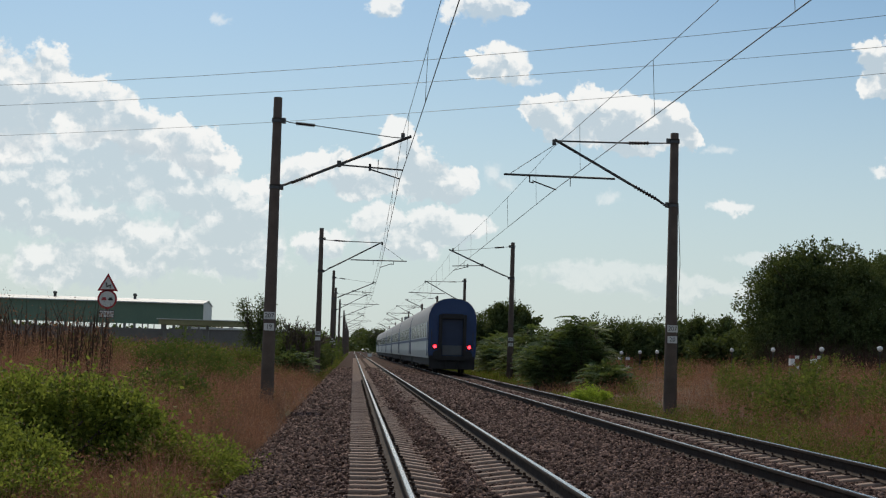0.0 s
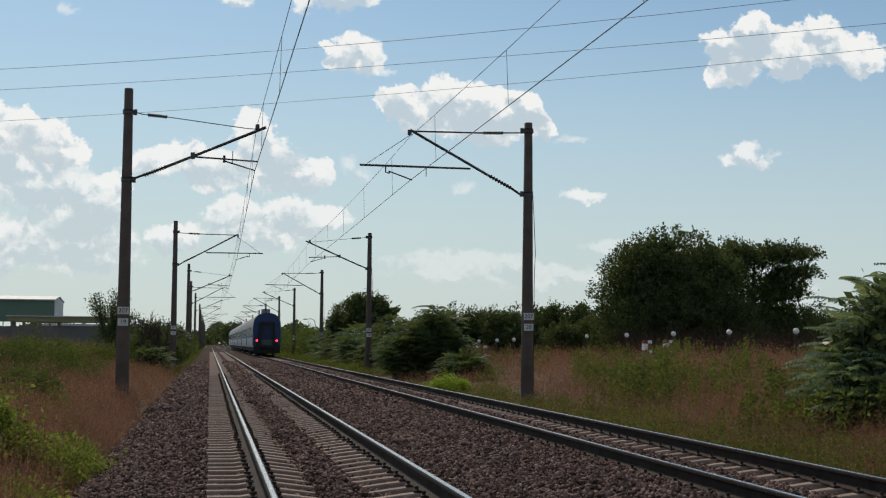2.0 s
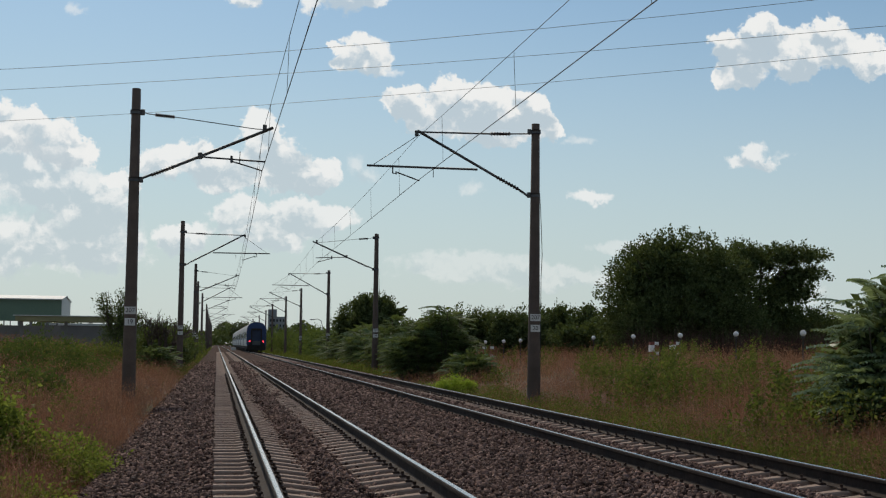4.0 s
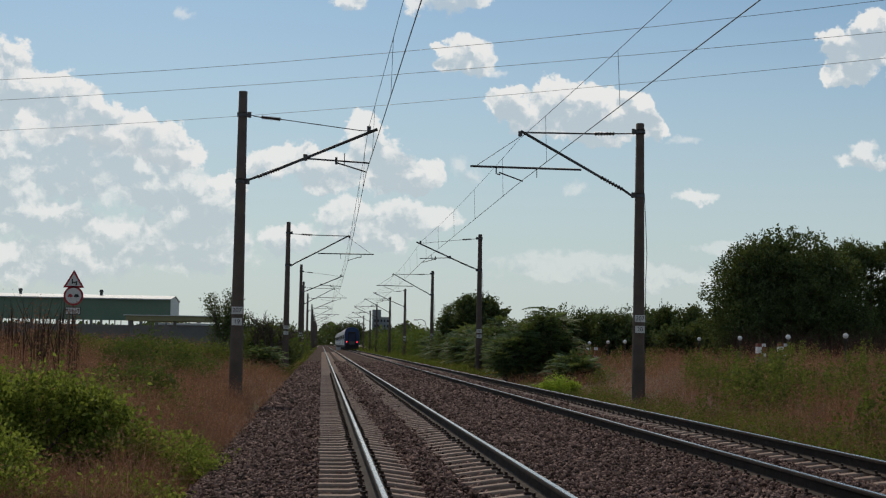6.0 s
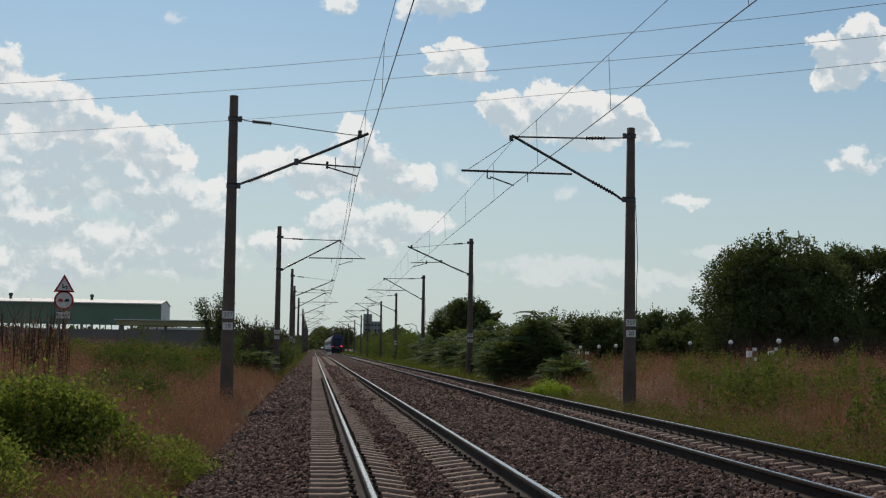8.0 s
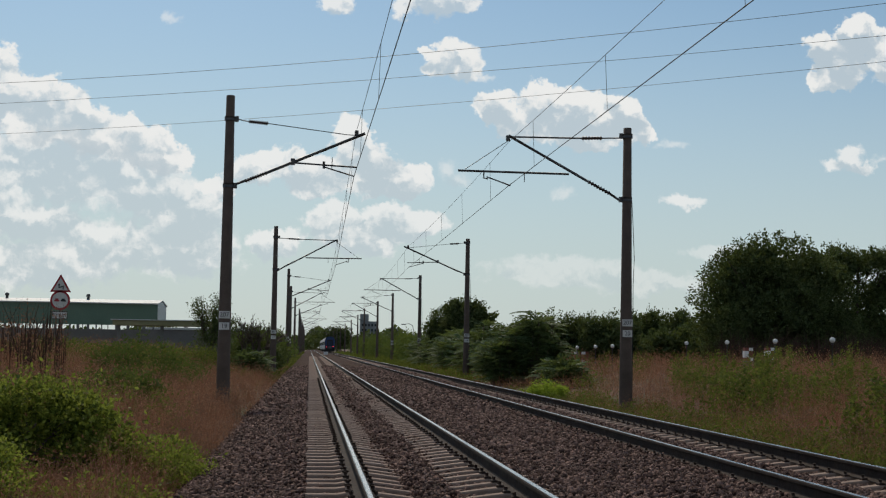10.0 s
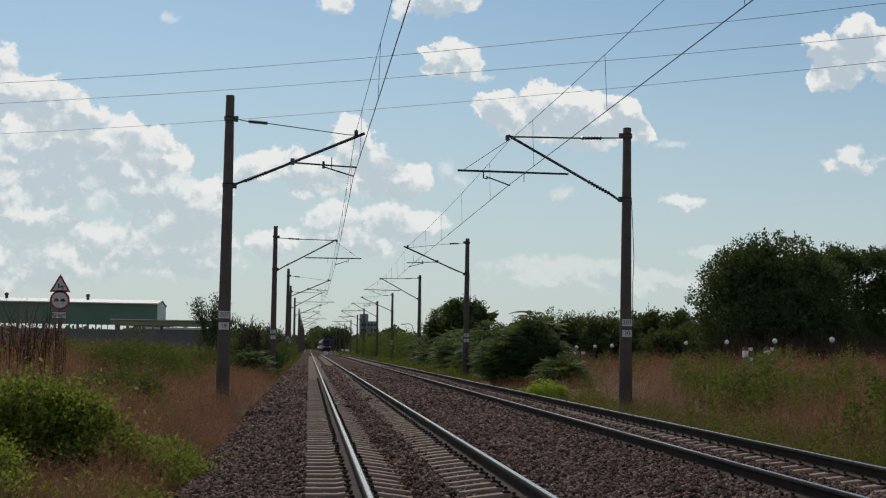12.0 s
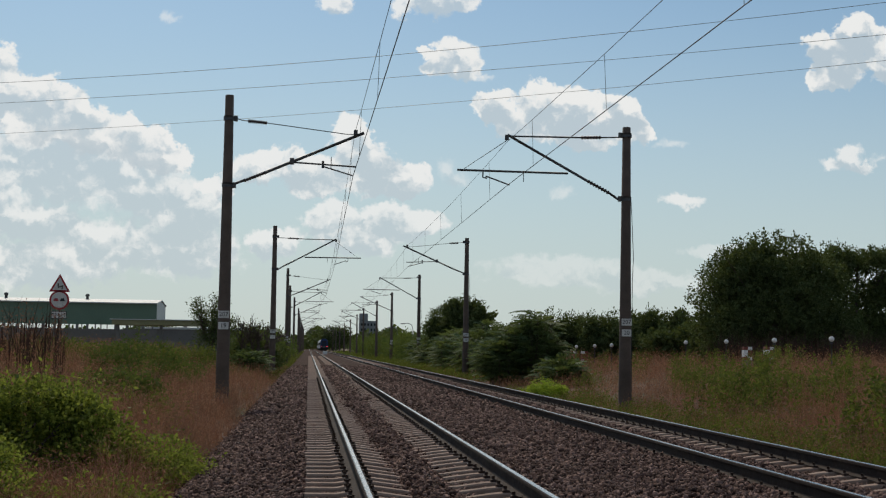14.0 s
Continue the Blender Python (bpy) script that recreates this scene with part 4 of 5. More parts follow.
def build_frond_bush(x, y, blobs, fronds, length, label, seed=1, mat=None, name="sumac_bush", base=None, fill=4):
    """A thicket of shoots with long pinnate leaves."""
    rng = np.random.default_rng(seed)
    z = float(ground_height(x, y)) if base is None else base
    bush = thing(name, label, "bush", pose(x, y, z - 0.05), "bushes beside the line")
    weight = np.array([b[3] * b[4] for b in blobs])
    bm, roots, ways = bmesh.new(), [], []
    per = 20
    for i in rng.choice(len(blobs), max(6, fronds // per), p=weight / weight.sum()):
        b = blobs[i]
        r, a = math.sqrt(rng.random()) * 0.95, rng.uniform(0, 2 * math.pi)
        fx, fy = b[0] + b[3] * r * math.cos(a), b[1] + b[4] * r * math.sin(a)
        high = (b[2] + b[5] * math.sqrt(1 - r * r)) * rng.uniform(0.75, 1.1)
        lean = Vector((math.cos(a) * r, math.sin(a) * r, 0)) * 0.25 * length
        top = Vector((fx, fy, max(0.3, high - 0.25 * length))) + lean
        tube(bm, [(fx - lean.x, fy - lean.y, -0.1), (fx, fy, top.z * 0.5), top], [0.035, 0.028, 0.012], 4, False)
        for k in range(per):
            f = rng.uniform(0.12, 1.0) ** 0.8
            turn = 2.4 * k + a
            roots.append(Vector((fx - lean.x, fy - lean.y, 0)).lerp(top, f))
            ways.append((math.cos(turn), math.sin(turn), 0.1 + 0.75 * f * rng.random()))
    part("stem_cluster", bm, BARK, bush)
    # dark filler leaves: shade between the fronds, put into the leaf colour
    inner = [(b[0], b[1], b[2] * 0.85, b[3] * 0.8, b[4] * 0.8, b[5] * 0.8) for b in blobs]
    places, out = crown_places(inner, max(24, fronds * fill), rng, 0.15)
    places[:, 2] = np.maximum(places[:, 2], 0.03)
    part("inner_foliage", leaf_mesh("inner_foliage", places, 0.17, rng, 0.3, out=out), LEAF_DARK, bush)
    part("crown", frond_mesh("crown", np.array(roots), np.array(ways), length, rng), mat or LEAF_FROND, bush)


def tufts(name, label, x, y, height, width, mat, rng, blades=4, lean=0.35, category="grass"):
    """Tufts of tapering, bent blades, as one sheet of stuff."""
    n = len(x) * blades
    bx, by = np.repeat(x, blades) + rng.normal(size=n) * 0.05, np.repeat(y, blades) + rng.normal(size=n) * 0.05
    h = np.repeat(height, blades) * rng.uniform(0.5, 1.15, n)
    a = rng.uniform(0, 2 * math.pi, n)
    tilt = np.abs(rng.normal(size=n)) * lean
    root = np.stack([bx, by, ground_height(bx, by) - 0.04], -1)
    dx, dy = np.cos(a) * tilt, np.sin(a) * tilt
    mid = root + np.stack([dx * h * 0.35, dy * h * 0.35, 0.6 * h], -1)
    tip = root + np.stack([dx * h, dy * h, h * (1 - 0.25 * tilt)], -1)
    turn = rng.uniform(0, math.pi, n)
    w = np.repeat(width, blades)[:, None] * np.stack([np.cos(turn), np.sin(turn), np.zeros(n)], -1)
    verts = np.stack([root, mid + w * 0.5, tip, mid - w * 0.5], 1).reshape(-1, 3)
    faces = np.arange(4 * n).reshape(-1, 4)
    tagged(part(name, raw_mesh(name, verts, faces), mat), label, category, kind="stuff")


def wedge(count, y0, y1, west, east, rng, power=1.0):
    """Random spots between the lines x = west(y) and x = east(y), denser near y0."""
    f = rng.random(count) ** power
    y = y0 * (y1 / y0) ** f
    a, b = west(y), east(y)
    return a + (b - a) * rng.random(count), y


def weeds(name, label, x, y, height, size, mat, rng, leaves=26, spread=0.14):
    """Upright leafy weeds, each with leaves round its stem, as one mass."""
    n = len(x) * leaves
    f = rng.random(n)
    h = np.repeat(height, leaves)
    px = np.repeat(x, leaves) + rng.normal(size=n) * spread * (1.1 - 0.7 * f)
    py = np.repeat(y, leaves) + rng.normal(size=n) * spread * (1.1 - 0.7 * f)
    places = np.stack([px, py, ground_height(px, py) + f * h], -1)
    tagged(part(name, leaf_mesh(name, places, size, rng, 0.4, 0.5), mat), label, "weeds", kind="stuff")


def thin(x, y, scale, share, seed, rng):
    """Keeps the spots that fall on patches."""
    v = np.array([noise.noise((a * scale + seed, b * scale * 0.6, seed)) for a, b in zip(x, y)])
    keep = v + rng.normal(size=len(x)) * 0.12 > share
    return x[keep], y[keep]


def seed_heads(x, y, height, size, rng, heads=5):
    """Feathery panicles over the grass: specks along the upper part of each stem."""
    n = len(x) * heads
    px, py = np.repeat(x, heads) + rng.normal(size=n) * 0.07, np.repeat(y, heads) + rng.normal(size=n) * 0.07
    z = ground_height(px, py) + np.repeat(height, heads) * rng.uniform(0.45, 1.08, n)
    tagged(part("grass_seed_heads", leaf_mesh("grass_seed_heads", np.stack([px, py, z], -1), np.repeat(size, heads), rng, 0.9, 0.35), GRASS_DRY),
           "feathery reddish seed heads of dry grass", "grass", kind="stuff")


def build_grass():
    rng = np.random.default_rng(11)
    # west verge
    x, y = wedge(26000, 13, 110, lambda y: -0.30 * y - 0.5, lambda y: np.full_like(y, -1.4), rng)
    h = np.interp(-x, [1.4, 2.0, 4, 8, 14], [0.3, 0.75, 0.85, 0.95, 1.0]) * rng.uniform(0.5, 1.25, len(x))
    h = np.where((x < -2.2) & (y < 19), h * 0.55, h)
    tufts("dry_grass", "dry reddish-brown grass on the verge", x, y, h, 0.0025 + 0.00011 * y, GRASS_DRY, rng, 5, 0.8)
    seed_heads(x, y, h, 0.018 + 0.0009 * y, rng, 3)
    x, y = wedge(3500, 13, 120, lambda y: -0.30 * y - 0.5, lambda y: np.full_like(y, -1.6), rng)
    x, y = thin(x, y, 0.35, 0.16, 3.0, rng)
    tufts("green_grass", "green grass among the dry stems", x, y, rng.uniform(0.2, 0.6, len(x)), 0.004 + 0.00015 * y, GRASS_GREEN, rng, 6, 0.6)
    x, y = wedge(9000, 19, 130, lambda y: -0.30 * y - 0.5, lambda y: np.full_like(y, -2.2), rng)
    x, y = thin(x, y, 0.33, 0.42, 9.0, rng)
    weeds("leafy_weeds", "dark green leafy weeds among dry grass", x, y, rng.uniform(0.4, 1.05, len(x)), 0.065, WEED, rng)
    # thickets of tall dead stalks
    x, y = wedge(620, 34, 60, lambda y: -0.31 * y, lambda y: -0.165 * y, rng)
    x, y = thin(x, y, 0.7, 0.0, 21.0, rng)
    tufts("dry_stalks", "tall bare dry stalks of weeds", x, y, rng.uniform(1.3, 2.5, len(x)), np.full(len(x), 0.03), TWIG, rng, 3, 0.14, "weeds")
    seed_heads(np.repeat(x, 6), np.repeat(y, 6), rng.uniform(0.9, 2.2, 6 * len(x)), np.full(6 * len(x), 0.07), rng, 3)
    for side, label in ((-1, "low green growth along the far verge"), (1, "low green growth along the far verge")):
        y = 75 * (480 / 75) ** rng.random(5200)
        x = np.where(side < 0, rng.uniform(-4.5, -1.7, len(y)), rng.uniform(7.9, 11.0, len(y)))
        tufts("verge_growth", label, x, y, rng.uniform(0.3, 0.8, len(y)), 0.02 + 0.0004 * y, GRASS_GREEN if side < 0 else WEED, rng, 5, 0.8)
    # east verge
    y = 17 * (60 / 17) ** rng.random(2600)
    x = rng.uniform(7.9, 9.6, len(y))
    weeds("leafy_weeds", "low dark weeds along the edge of the ballast", x, y, rng.uniform(0.15, 0.5, len(x)), 0.055, WEED, rng, 18, 0.14)
    x, y = wedge(26000, 17, 110, lambda y: np.full_like(y, 7.9), lambda y: 0.53 * y + 3, rng)
    h = np.interp(x, [7.8, 8.8, 11, 15, 25], [0.25, 0.5, 0.75, 0.85, 0.9]) * rng.uniform(0.5, 1.25, len(x))
    tufts("dry_grass", "dry reddish-brown grass on the verge", x, y, h, 0.0025 + 0.00011 * y, GRASS_DRY, rng, 5, 0.8)
    seed_heads(x, y, h, 0.018 + 0.0009 * y, rng, 3)
    x, y = wedge(9000, 17, 130, lambda y: np.full_like(y, 7.9), lambda y: 0.5 * y + 3, rng)
    x, y = thin(x, y, 0.3, 0.3, 5.0, rng)
    tufts("green_grass", "green grass among the dry stems", x, y, rng.uniform(0.25, 0.6, len(x)), 0.004 + 0.00015 * y, GRASS_GREEN, rng, 6, 0.6)
    # upright leafy shoots in close groups
    cx, cy = wedge(230, 21, 70, lambda y: np.full_like(y, 9.6), lambda y: 0.5 * y + 2, rng)
    cx, cy = thin(cx, cy, 0.2, -0.02, 14.0, rng)
    broad = np.repeat(rng.uniform(0.18, 0.5, len(cx)), 16)
    x, y = np.repeat(cx, 16) + rng.normal(size=len(broad)) * broad, np.repeat(cy, 16) + rng.normal(size=len(broad)) * broad
    weeds("leafy_weeds", "olive green leafy shoots in close groups among dry grass", x, y, np.repeat(rng.uniform(0.65, 1.15, len(cx)), 16) * rng.uniform(0.8, 1.2, len(x)), 0.085, WEED, rng, 34, 0.075)
    # dead brush in front of the trees
    x, y = wedge(500, 62, 70, lambda y: np.full_like(y, 19.5), lambda y: np.full_like(y, 29.0), rng)
    tufts("dead_brush", "grey-brown dead brush below the trees", x, y, rng.uniform(1.0, 2.3, len(x)), np.full(len(x), 0.02), TWIG, rng, 12, 0.7, "weeds")


build_grass()

# big tree and its neighbours, east
build_tree(23.3, 72.0, [(0, 0, 3.0, 3.4, 3.2, 2.9), (-1.9, -0.3, 2.4, 2.0, 2.6, 2.3), (0.3, 0, 5.0, 2.5, 2.4, 2.0), (-1.3, 0, 4.6, 1.7, 2.0, 1.6), (2.3, 0.2, 4.2, 2.1, 2.3, 2.0), (2.9, 0, 1.8, 2.2, 2.5, 1.9),
                       (-1.5, -0.6, 0.8, 2.0, 1.8, 1.0)],
           62000, 0.13, LEAF_DARK, "large round dark green broadleaf tree behind the verge", 0.3, seed=21, core=12000, shoots=900, reach=0.6)
build_tree(28.8, 74.0, [(0, 0, 2.6, 2.3, 2.0, 2.2), (0.2, 0, 5.7, 1.6, 1.6, 0.6), (2.1, 0, 5.9, 1.5, 1.4, 0.35), (-1.4, 0, 5.2, 1.2, 1.4, 1.2), (2.6, 0, 4.9, 1.2, 1.4, 0.3), (1.6, 0, 4.0, 1.6, 1.6, 0.6), (2.6, 0, 1.6, 2.2, 1.8, 1.6)],
           30000, 0.13, LEAF_DARK, "dark green tree with flat layered branches", 0.22, seed=22, core=4000, shoots=300, reach=0.6)
for k, (x, y, h, w) in enumerate(((33.5, 77, 2.9, 3.0), (38.0, 78, 3.2, 3.0), (42.0, 82, 3.4, 3.2), (47.0, 84, 3.4, 3.4), (29.5, 84, 2.6, 3.5), (23.5, 84, 2.4, 3.5))):
    build_tree(x, y, [(0, 0, h * 0.45, w, 1.8, h * 0.5), (-0.5 * w, 0, h * 0.6, w * 0.5, 1.5, h * 0.4), (0.5 * w, 0.3, h * 0.55, w * 0.5, 1.5, h * 0.4)], 7000, 0.15, LEAF_DARK,
               "dark green shrub behind the verge", 0.15, name="shrub", category="bush", seed=23 + k, group="shrubs", core=2500)
# dark trees in a row behind
for k, (x, y, h) in enumerate(((14.4, 92, 3.3), (16.6, 93, 3.5), (18.6, 91, 3.3), (20.4, 93, 3.0), (22.3, 95, 3.5), (24.0, 94, 3.6), (25.7, 93, 3.3), (13.6, 98, 3.0))):
    build_tree(x, y, [(0, 0, h * 0.45, 1.5, 1.6, h * 0.46), (0.5, 0.2, h * 0.75, 0.7, 1.0, h * 0.27), (-0.7, 0, h * 0.6, 0.8, 1.2, h * 0.36), (0.9, 0, h * 0.3, 0.9, 1.2, h * 0.3)], 7500, 0.13, LEAF_DARK,
               "dark green tree in a row behind the verge", 0.14, seed=30 + k, group="trees in a row", core=2500)
# round tree
build_tree(12.7, 121.0, [(0, 0, 3.4, 2.5, 2.4, 1.9), (-1.3, 0, 2.8, 1.5, 1.8, 1.3), (1.4, 0.2, 3.6, 1.5, 1.7, 1.4), (0.3, 0, 4.7, 1.6, 1.6, 0.9)], 18000, 0.17, LEAF_DARK,
           "round dark green tree above the bushes", 0.25, seed=41, core=4000, shoots=200, reach=0.7)
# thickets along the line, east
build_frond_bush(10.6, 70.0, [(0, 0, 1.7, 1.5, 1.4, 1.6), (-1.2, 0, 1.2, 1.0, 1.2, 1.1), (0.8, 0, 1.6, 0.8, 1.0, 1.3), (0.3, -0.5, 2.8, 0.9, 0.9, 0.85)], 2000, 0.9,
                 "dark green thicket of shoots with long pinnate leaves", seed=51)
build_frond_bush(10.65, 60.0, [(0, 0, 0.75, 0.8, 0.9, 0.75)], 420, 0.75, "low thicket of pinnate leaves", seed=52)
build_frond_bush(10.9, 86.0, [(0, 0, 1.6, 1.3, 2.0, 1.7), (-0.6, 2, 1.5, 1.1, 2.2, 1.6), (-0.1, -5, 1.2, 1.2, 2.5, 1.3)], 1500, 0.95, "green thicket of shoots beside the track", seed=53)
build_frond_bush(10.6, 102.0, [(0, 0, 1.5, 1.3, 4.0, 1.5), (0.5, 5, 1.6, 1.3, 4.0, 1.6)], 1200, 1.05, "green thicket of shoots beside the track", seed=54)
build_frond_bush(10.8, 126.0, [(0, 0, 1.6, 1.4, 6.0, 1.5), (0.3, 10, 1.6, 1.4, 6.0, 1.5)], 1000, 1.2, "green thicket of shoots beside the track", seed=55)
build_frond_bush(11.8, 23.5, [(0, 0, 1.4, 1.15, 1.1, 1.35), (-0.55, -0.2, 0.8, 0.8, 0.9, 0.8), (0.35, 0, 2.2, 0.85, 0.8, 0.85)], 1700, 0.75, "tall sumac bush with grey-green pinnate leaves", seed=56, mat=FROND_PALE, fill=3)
build_tree(8.25, 50.0, [(0, 0, 0.4, 0.62, 0.6, 0.42), (-0.42, 0, 0.3, 0.42, 0.5, 0.3), (0.45, 0.1, 0.32, 0.42, 0.5, 0.32)], 9000, 0.06, LEAF_FRESH, "bright green low bush beside the track",
           0.03, name="bush", category="bush", seed=57, clump=0.07, shoots=80, reach=0.25)
for k, (x, y) in enumerate(((11.5, 160), (12.0, 190), (11.0, 225), (12.0, 265), (11.5, 310), (13, 360), (14, 420))):
    build_tree(x, y, [(0, 0, 1.4, 2.0, 9.0, 1.4), (1.0, 8, 1.6, 2.0, 9.0, 1.6)], 9000, 0.24, LEAF, "green hedge of trees along the railway", 0.15, name="hedge", category="hedge", seed=60 + k, clump=0.4, group="hedges")
build_tree(10.5, 640.0, [(0, 0, 5, 5, 5, 5), (3, 0, 6, 4, 4, 4)], 5000, 0.8, LEAF_DARK, "distant dark tree beside the railway", 0.5, seed=70, clump=0.7)
# west
build_tree(-5.6, 82.0, [(0, 0, 1.2, 1.0, 1.2, 1.1), (0.2, 0, 2.6, 0.75, 0.9, 1.0), (-0.5, 0, 3.4, 0.45, 0.6, 0.7), (0.5, 0, 3.7, 0.4, 0.6, 0.6), (0.9, 0, 2.3, 0.6, 0.8, 0.9)], 9000, 0.1, LEAF_DARK,
           "loose dark green shrub with thin twigs", 0.08, name="shrub", category="bush", seed=71, clump=0.16, twigs=90)
build_bare_tree(-3.25, 84.0, 4.7, "grey leafless shrub with fine spreading twigs", 5)
build_tree(-3.6, 86.0, [(0, 0, 1.1, 1.5, 1.6, 1.2), (1.0, 1, 0.9, 1.0, 1.5, 1.0)], 7000, 0.13, LEAF_DARK, "dark green bush below the bare twigs", 0.06, name="bush", category="bush", seed=74, core=1500)
build_frond_bush(-3.3, 78.0, [(0, 0, 0.9, 1.0, 1.0, 0.9)], 300, 0.7, "low thicket of pinnate leaves", seed=72)
build_tree(-3.6, 97.0, [(0, 0, 1.0, 1.8, 3.0, 1.2), (1.0, 3, 1.0, 1.0, 3.0, 1.2)], 8000, 0.17, LEAF_DARK, "dark green bushes beside the masts", 0.1, name="bush", category="bush", seed=73)
for k, (x, y) in enumerate(((-4.0, 125), (-4.4, 150), (-4.0, 185), (-4.5, 230), (-5.0, 290), (-5.5, 360), (-6, 450))):
    build_tree(x, y, [(0, 0, 1.2, 1.8, 9.0, 1.4), (-1.0, 8, 1.5, 2.0, 9.0, 1.7)], 9000, 0.22, LEAF, "green hedge of trees along the railway", 0.15, name="hedge", category="hedge", seed=80 + k, clump=0.4, group="hedges")
# its core of darker leaves puts the shady hollow into the leaf colour
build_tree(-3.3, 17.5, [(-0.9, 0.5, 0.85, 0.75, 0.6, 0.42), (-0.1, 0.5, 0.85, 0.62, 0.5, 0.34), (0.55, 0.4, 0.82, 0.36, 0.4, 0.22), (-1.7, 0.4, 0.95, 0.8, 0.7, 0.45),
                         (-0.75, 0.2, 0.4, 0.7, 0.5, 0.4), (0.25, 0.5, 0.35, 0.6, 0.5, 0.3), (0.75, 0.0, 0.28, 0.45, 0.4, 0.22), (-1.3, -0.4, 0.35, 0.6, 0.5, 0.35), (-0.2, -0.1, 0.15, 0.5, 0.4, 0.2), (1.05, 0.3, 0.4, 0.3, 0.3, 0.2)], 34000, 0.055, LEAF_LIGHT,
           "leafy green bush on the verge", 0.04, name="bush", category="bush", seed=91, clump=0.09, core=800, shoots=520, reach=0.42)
build_tree(-3.15, 14.8, [(-0.3, 0, 0.35, 0.5, 0.6, 0.32), (-0.8, 0.2, 0.5, 0.5, 0.6, 0.4), (0.15, -0.6, 0.15, 0.4, 0.5, 0.2), (-0.4, -1.2, 0.2, 0.6, 0.6, 0.3)], 17000, 0.045, LEAF_LIGHT,
           "leafy green bush on the verge", 0.03, name="bush", category="bush", seed=93, clump=0.09, shoots=220, reach=0.35)
build_tree(-2.2, 14.6, [(0, 0, 0.1, 0.45, 0.4, 0.22), (0.45, 0.6, 0.1, 0.35, 0.4, 0.2)], 5000, 0.045, LEAF_LIGHT, "low light-green weeds in dry grass", 0.02, name="bush", category="bush",
           seed=94, clump=0.09, shoots=90, reach=0.3)
for k, (x, y, blobs) in enumerate(((-5.5, 47.0, [(0, 0, 0.8, 1.4, 1.2, 0.8), (-0.7, 0.3, 0.7, 0.7, 1.0, 0.6), (1.2, 0, 0.5, 0.9, 1.0, 0.5)]),
                                   (-4.4, 33.0, [(0, 0, 0.4, 0.7, 0.8, 0.4), (0.6, 0.5, 0.3, 0.5, 0.6, 0.35)]))):
    build_tree(x, y, blobs, 6000, 0.075, LEAF, "olive green bramble thicket in dry grass", 0.03, name="bramble", category="bush", seed=120 + k, clump=0.13, group="brambles", shoots=120, reach=0.35)
build_tree(-1.75, 18.6, [(-0.1, 0, 0.35, 0.45, 0.6, 0.3), (0.2, -0.6, 0.3, 0.3, 0.5, 0.25), (-0.35, -0.8, 0.25, 0.3, 0.5, 0.3)], 8000, 0.042, LEAF_LIGHT, "low light-green weeds beside the ballast", 0.02, name="bush", category="bush",
           seed=92, clump=0.09, shoots=110, reach=0.32)


for k, (x, y, w, h) in enumerate(((-10.5, 58, 2.4, 0.9), (-7.6, 62, 2.2, 1.0), (-7.2, 72, 2.4, 1.1), (-12.5, 66, 2.6, 1.0), (-5.6, 52, 1.2, 0.7))):
    build_tree(x, y, [(0, 0, h * 0.5, w, 1.6, h * 0.5), (w * 0.6, 0.4, h * 0.45, w * 0.5, 1.2, h * 0.45)], 5000, 0.1, WEED, "low bramble scrub among dry grass", 0.03, name="bramble",
               category="bush", seed=110 + k, clump=0.16, group="brambles")


def far_woods():
    """Woods that close the view all along the horizon."""
    rng = np.random.default_rng(8)
    n = 42000
    x = rng.uniform(-420, 520, n)
    y = 900 + rng.uniform(-60, 60, n)
    top = 8 + 3 * np.sin(x * 0.05) + 2.5 * np.sin(x * 0.13 + 1) + 1.5 * np.sin(x * 0.4)
    places = np.stack([x, y, rng.random(n) ** 0.8 * top], -1)
    tagged(part("far_woods", leaf_mesh("far_woods", places, 2.6, rng, 0.3, 0.8), LEAF_DARK), "distant green woods along the horizon", "woods", kind="stuff")


far_woods()


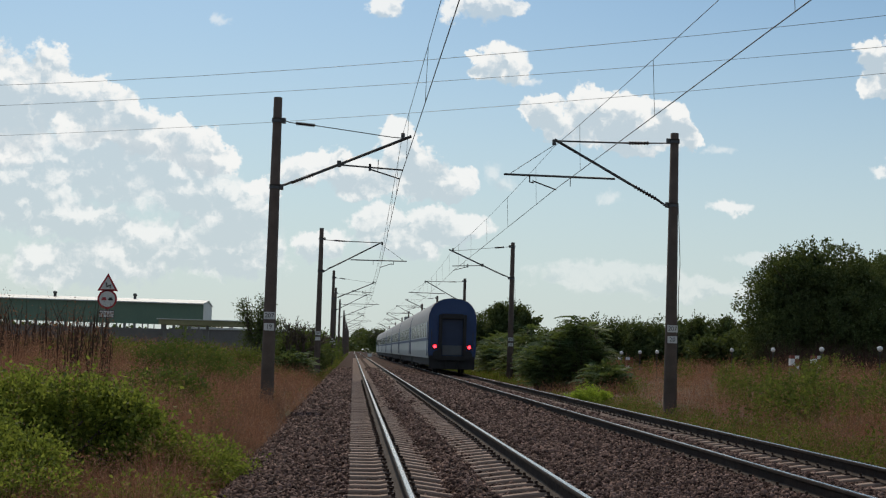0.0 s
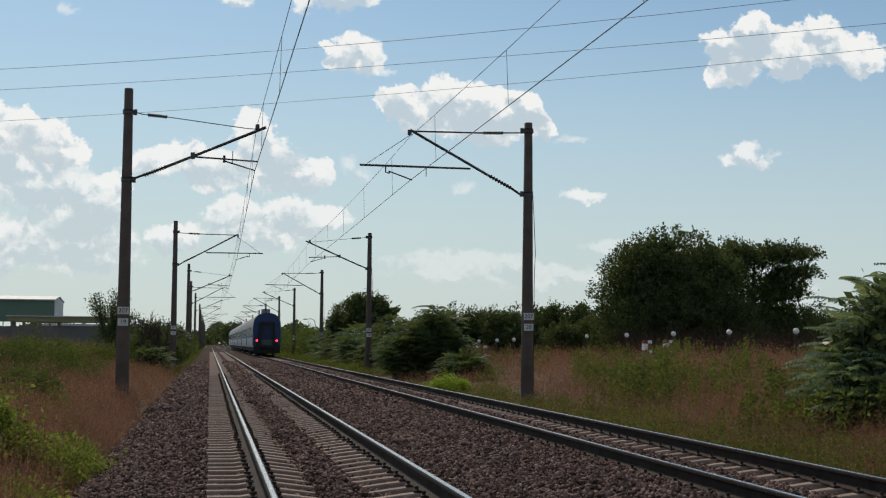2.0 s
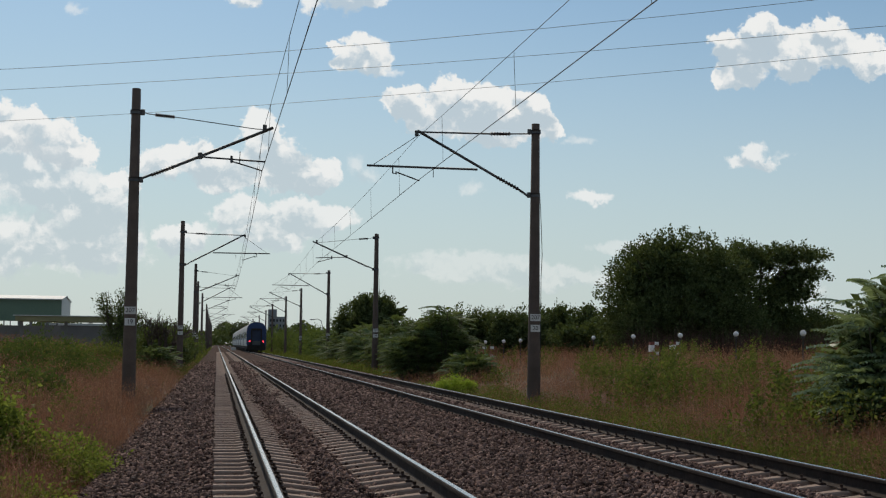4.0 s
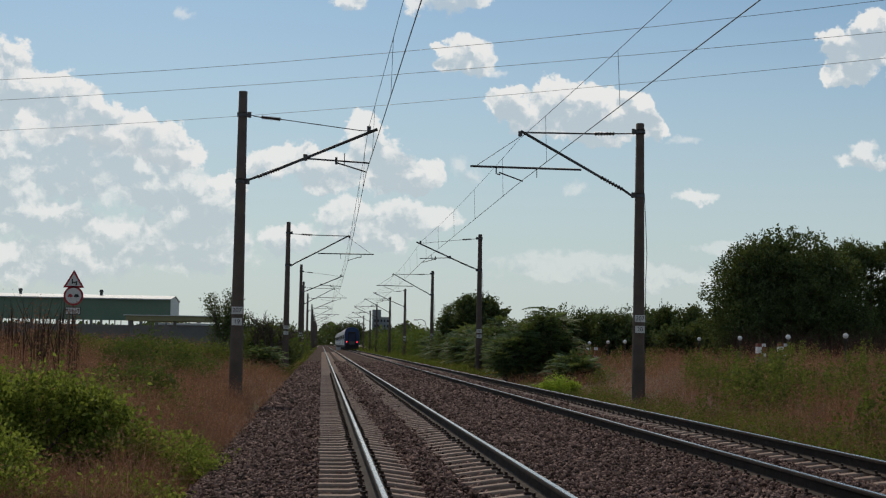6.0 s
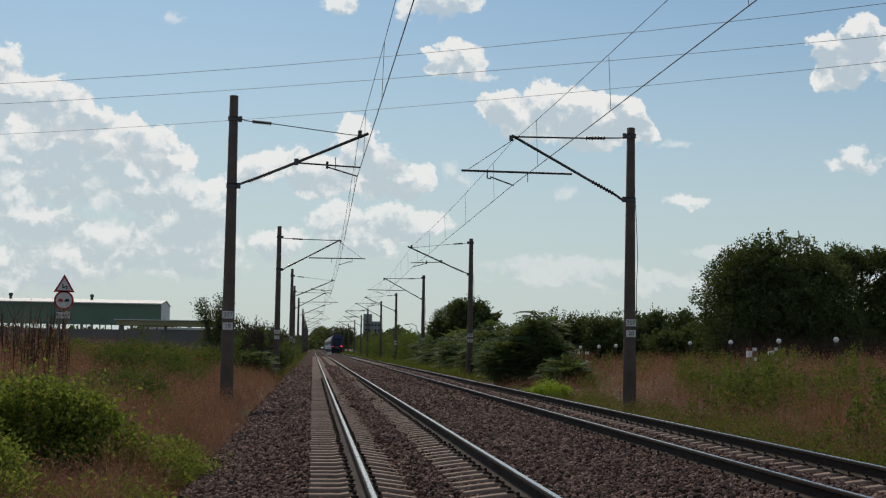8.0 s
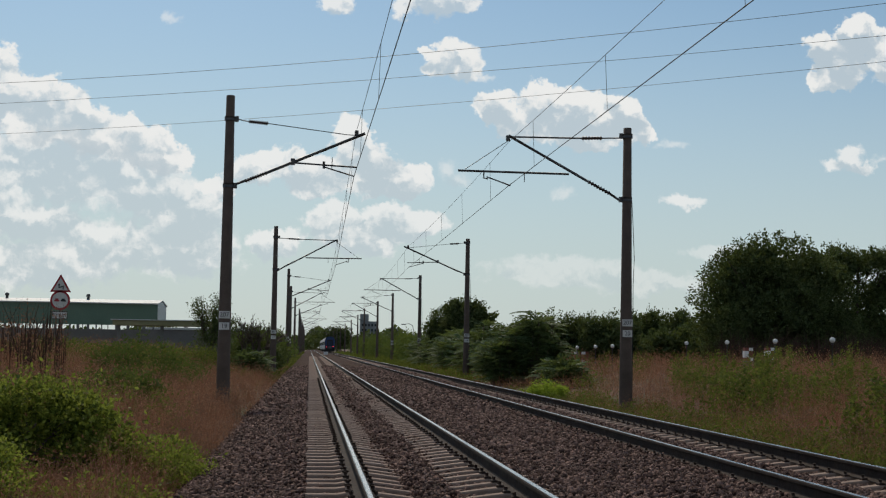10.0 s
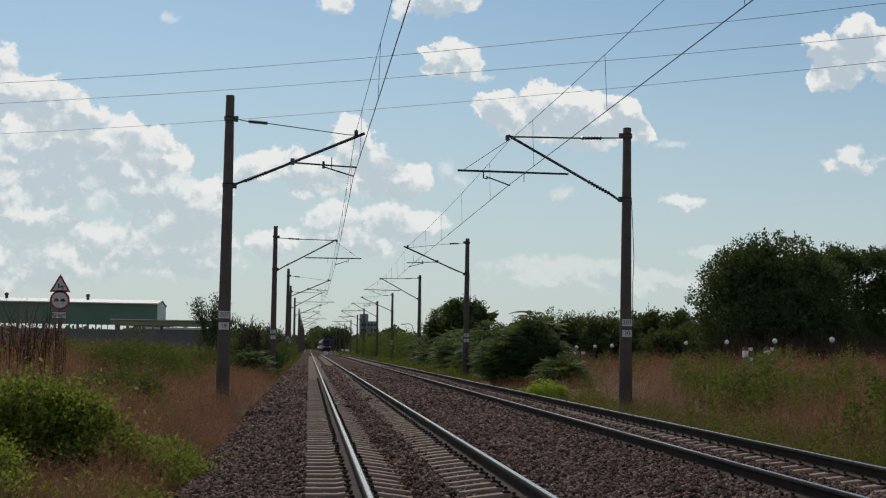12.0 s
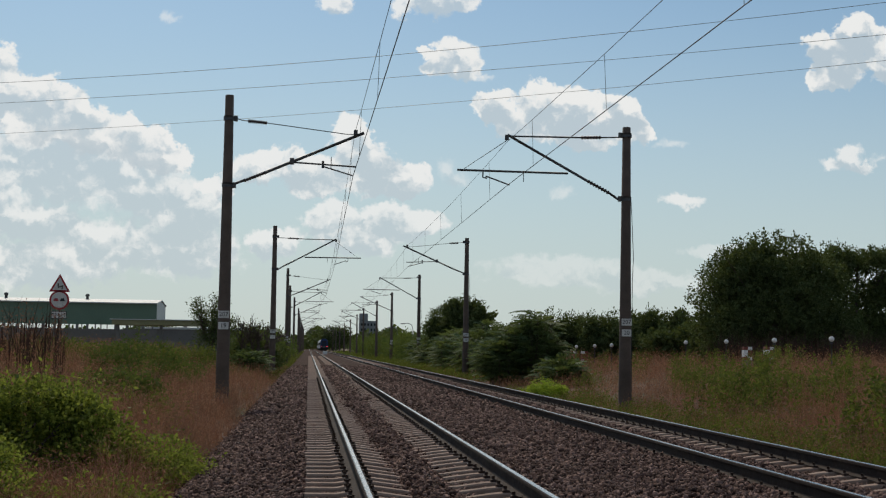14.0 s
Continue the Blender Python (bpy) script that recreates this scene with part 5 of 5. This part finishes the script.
def build_lamps():
    for k, (x, y, z) in enumerate(((18.4, 69.3, 1.69), (18.4, 62.4, 1.71), (18.4, 55.8, 1.73), (18.4, 49.5, 1.75), (18.4, 43.5, 1.74), (15.5, 82.8, 1.44), (15.5, 77.4, 1.48), (15.5, 73.0, 1.51))):
        g = float(ground_height(x, y))
        lamp = thing("garden_lamp", "low garden lamp with a white globe on a slim post", "lamp", pose(x, y, g), "garden lamps")
        part("post", bar([(0, 0, -0.1), (0, 0, z - g - 0.1)], 0.03, 8), STEEL, lamp)
        bm = bmesh.new()
        bmesh.ops.create_uvsphere(bm, u_segments=20, v_segments=12, radius=0.1, matrix=Matrix.Translation((0, 0, z - g)))
        for f in bm.faces:
            f.smooth = True
        part("globe", bm, GLOBE, lamp, "white round globe")
        part("collar", bar([(0, 0, z - g - 0.16), (0, 0, z - g - 0.1)], [0.05, 0.07], 10), STEEL, lamp)
    for x, y, z0, z1 in ((18.5, 59.7, 0.92, 1.48), (18.5, 56.8, 0.98, 1.48), (18.5, 40.7, 1.0, 1.57), (15.75, 84.0, 0.55, 1.2), (16.2, 84.0, 0.55, 1.2)):
        g = float(ground_height(x, y))
        post = thing("marker_post", "square masonry post painted in red and white blocks", "post", pose(x, y, g), "marker posts")
        part("shaft", block(-0.18, 0.18, -0.15, 0.15, -0.1, z0 - g - 0.002), GREY_WALL, post)
        for j in range(4):
            for i in range(2):
                za = z0 - g + (z1 - z0) * j / 4
                part("block", block(-0.18 + 0.182 * i, -0.002 + 0.182 * i, -0.15, 0.15, za, za + (z1 - z0) / 4 - 0.003), WHITE_WALL if (i + j * j + int(y)) % 3 == 0 else BRICK, post)
    box_ob = thing("trackside_box", "small white box between the tracks", "box", pose(3.45, 300, -0.26))
    part("cabinet", block(-0.45, 0.45, -0.3, 0.3, 0, 0.55, bevel=0.03), WHITE_WALL, box_ob)
    part("lid", block(-0.5, 0.5, -0.35, 0.35, 0.554, 0.62, bevel=0.02), WHITE_WALL, box_ob)


def build_street_lamps():
    for x, y, h in ((12.4, 172.0, 4.3), (12.6, 205.0, 4.3)):
        lamp = thing("street_lamp", "slim street lamp with a curved arm above the hedge", "street lamp", pose(x, y, float(ground_height(x, y))), "street lamps")
        part("pole", bar([(0, 0, -0.2), (0, 0, h * 0.8), (-0.15, 0, h * 0.95), (-0.6, 0, h), (-1.0, 0, h - 0.06)], [0.06, 0.05, 0.045, 0.04, 0.035], 8), ALU, lamp)
        part("lamp_head", block(-1.5, -1.0, -0.12, 0.12, h - 0.14, h - 0.02, bevel=0.04), ALU, lamp)


build_street_lamps()
BRICK = material("faded_red_paint", [(0.16, 0.05, 0.035), (0.25, 0.085, 0.06)], 5.0, 0.85)
build_lamps()


def build_insect():
    """A small dark insect that darts past close to the lens."""
    fly = thing("flying_insect", "small dark insect flying past", "insect", pose(-60, 1.5, 1.33))
    part("body", bar([(-0.006, 0, 0), (-0.003, 0, 0), (0.003, 0, 0), (0.006, 0, 0)], [0.0008, 0.0022, 0.002, 0.0006], 10), RUBBER, fly)
    for s in (-1, 1):
        bm = bmesh.new()
        low = [bm.verts.new(v) for v in ((0, 0, 0.001), (-0.003, s * 0.006, 0.0012), (0.001, s * 0.007, 0.0012))]
        high = [bm.verts.new(v.co + Vector((0, 0, 0.0002))) for v in low]
        bm.faces.new(low)
        bm.faces.new(high[::-1])
        for k in range(3):
            bm.faces.new((low[k], low[(k + 1) % 3], high[(k + 1) % 3], high[k]))
        part("wing", bm, GREY_PANEL, fly)
    return fly


INSECT = build_insect()
INSECT_AT, INSECT_SPEED = 0.052, 9.0


def motions():
    walk(INSECT, [(t, pose(INSECT_AT + INSECT_SPEED * (t - 7.5), 1.5, 1.33)) for t in (0.0, 2.0, 4.0, 6.0, 7.0, 7.5, 8.0, 9.0, 11.0, 14.0)])
    walk(TRAIN, [(t, pose(5.6, START + SPEED * t, RIGHT_Z)) for t in (0.0, 1.0, 2.0, 3.0, 4.0, 5.0, 6.0, 7.0, 8.0, 9.0, 10.0, 11.0, 12.0, 13.0, 14.0)])


motions()
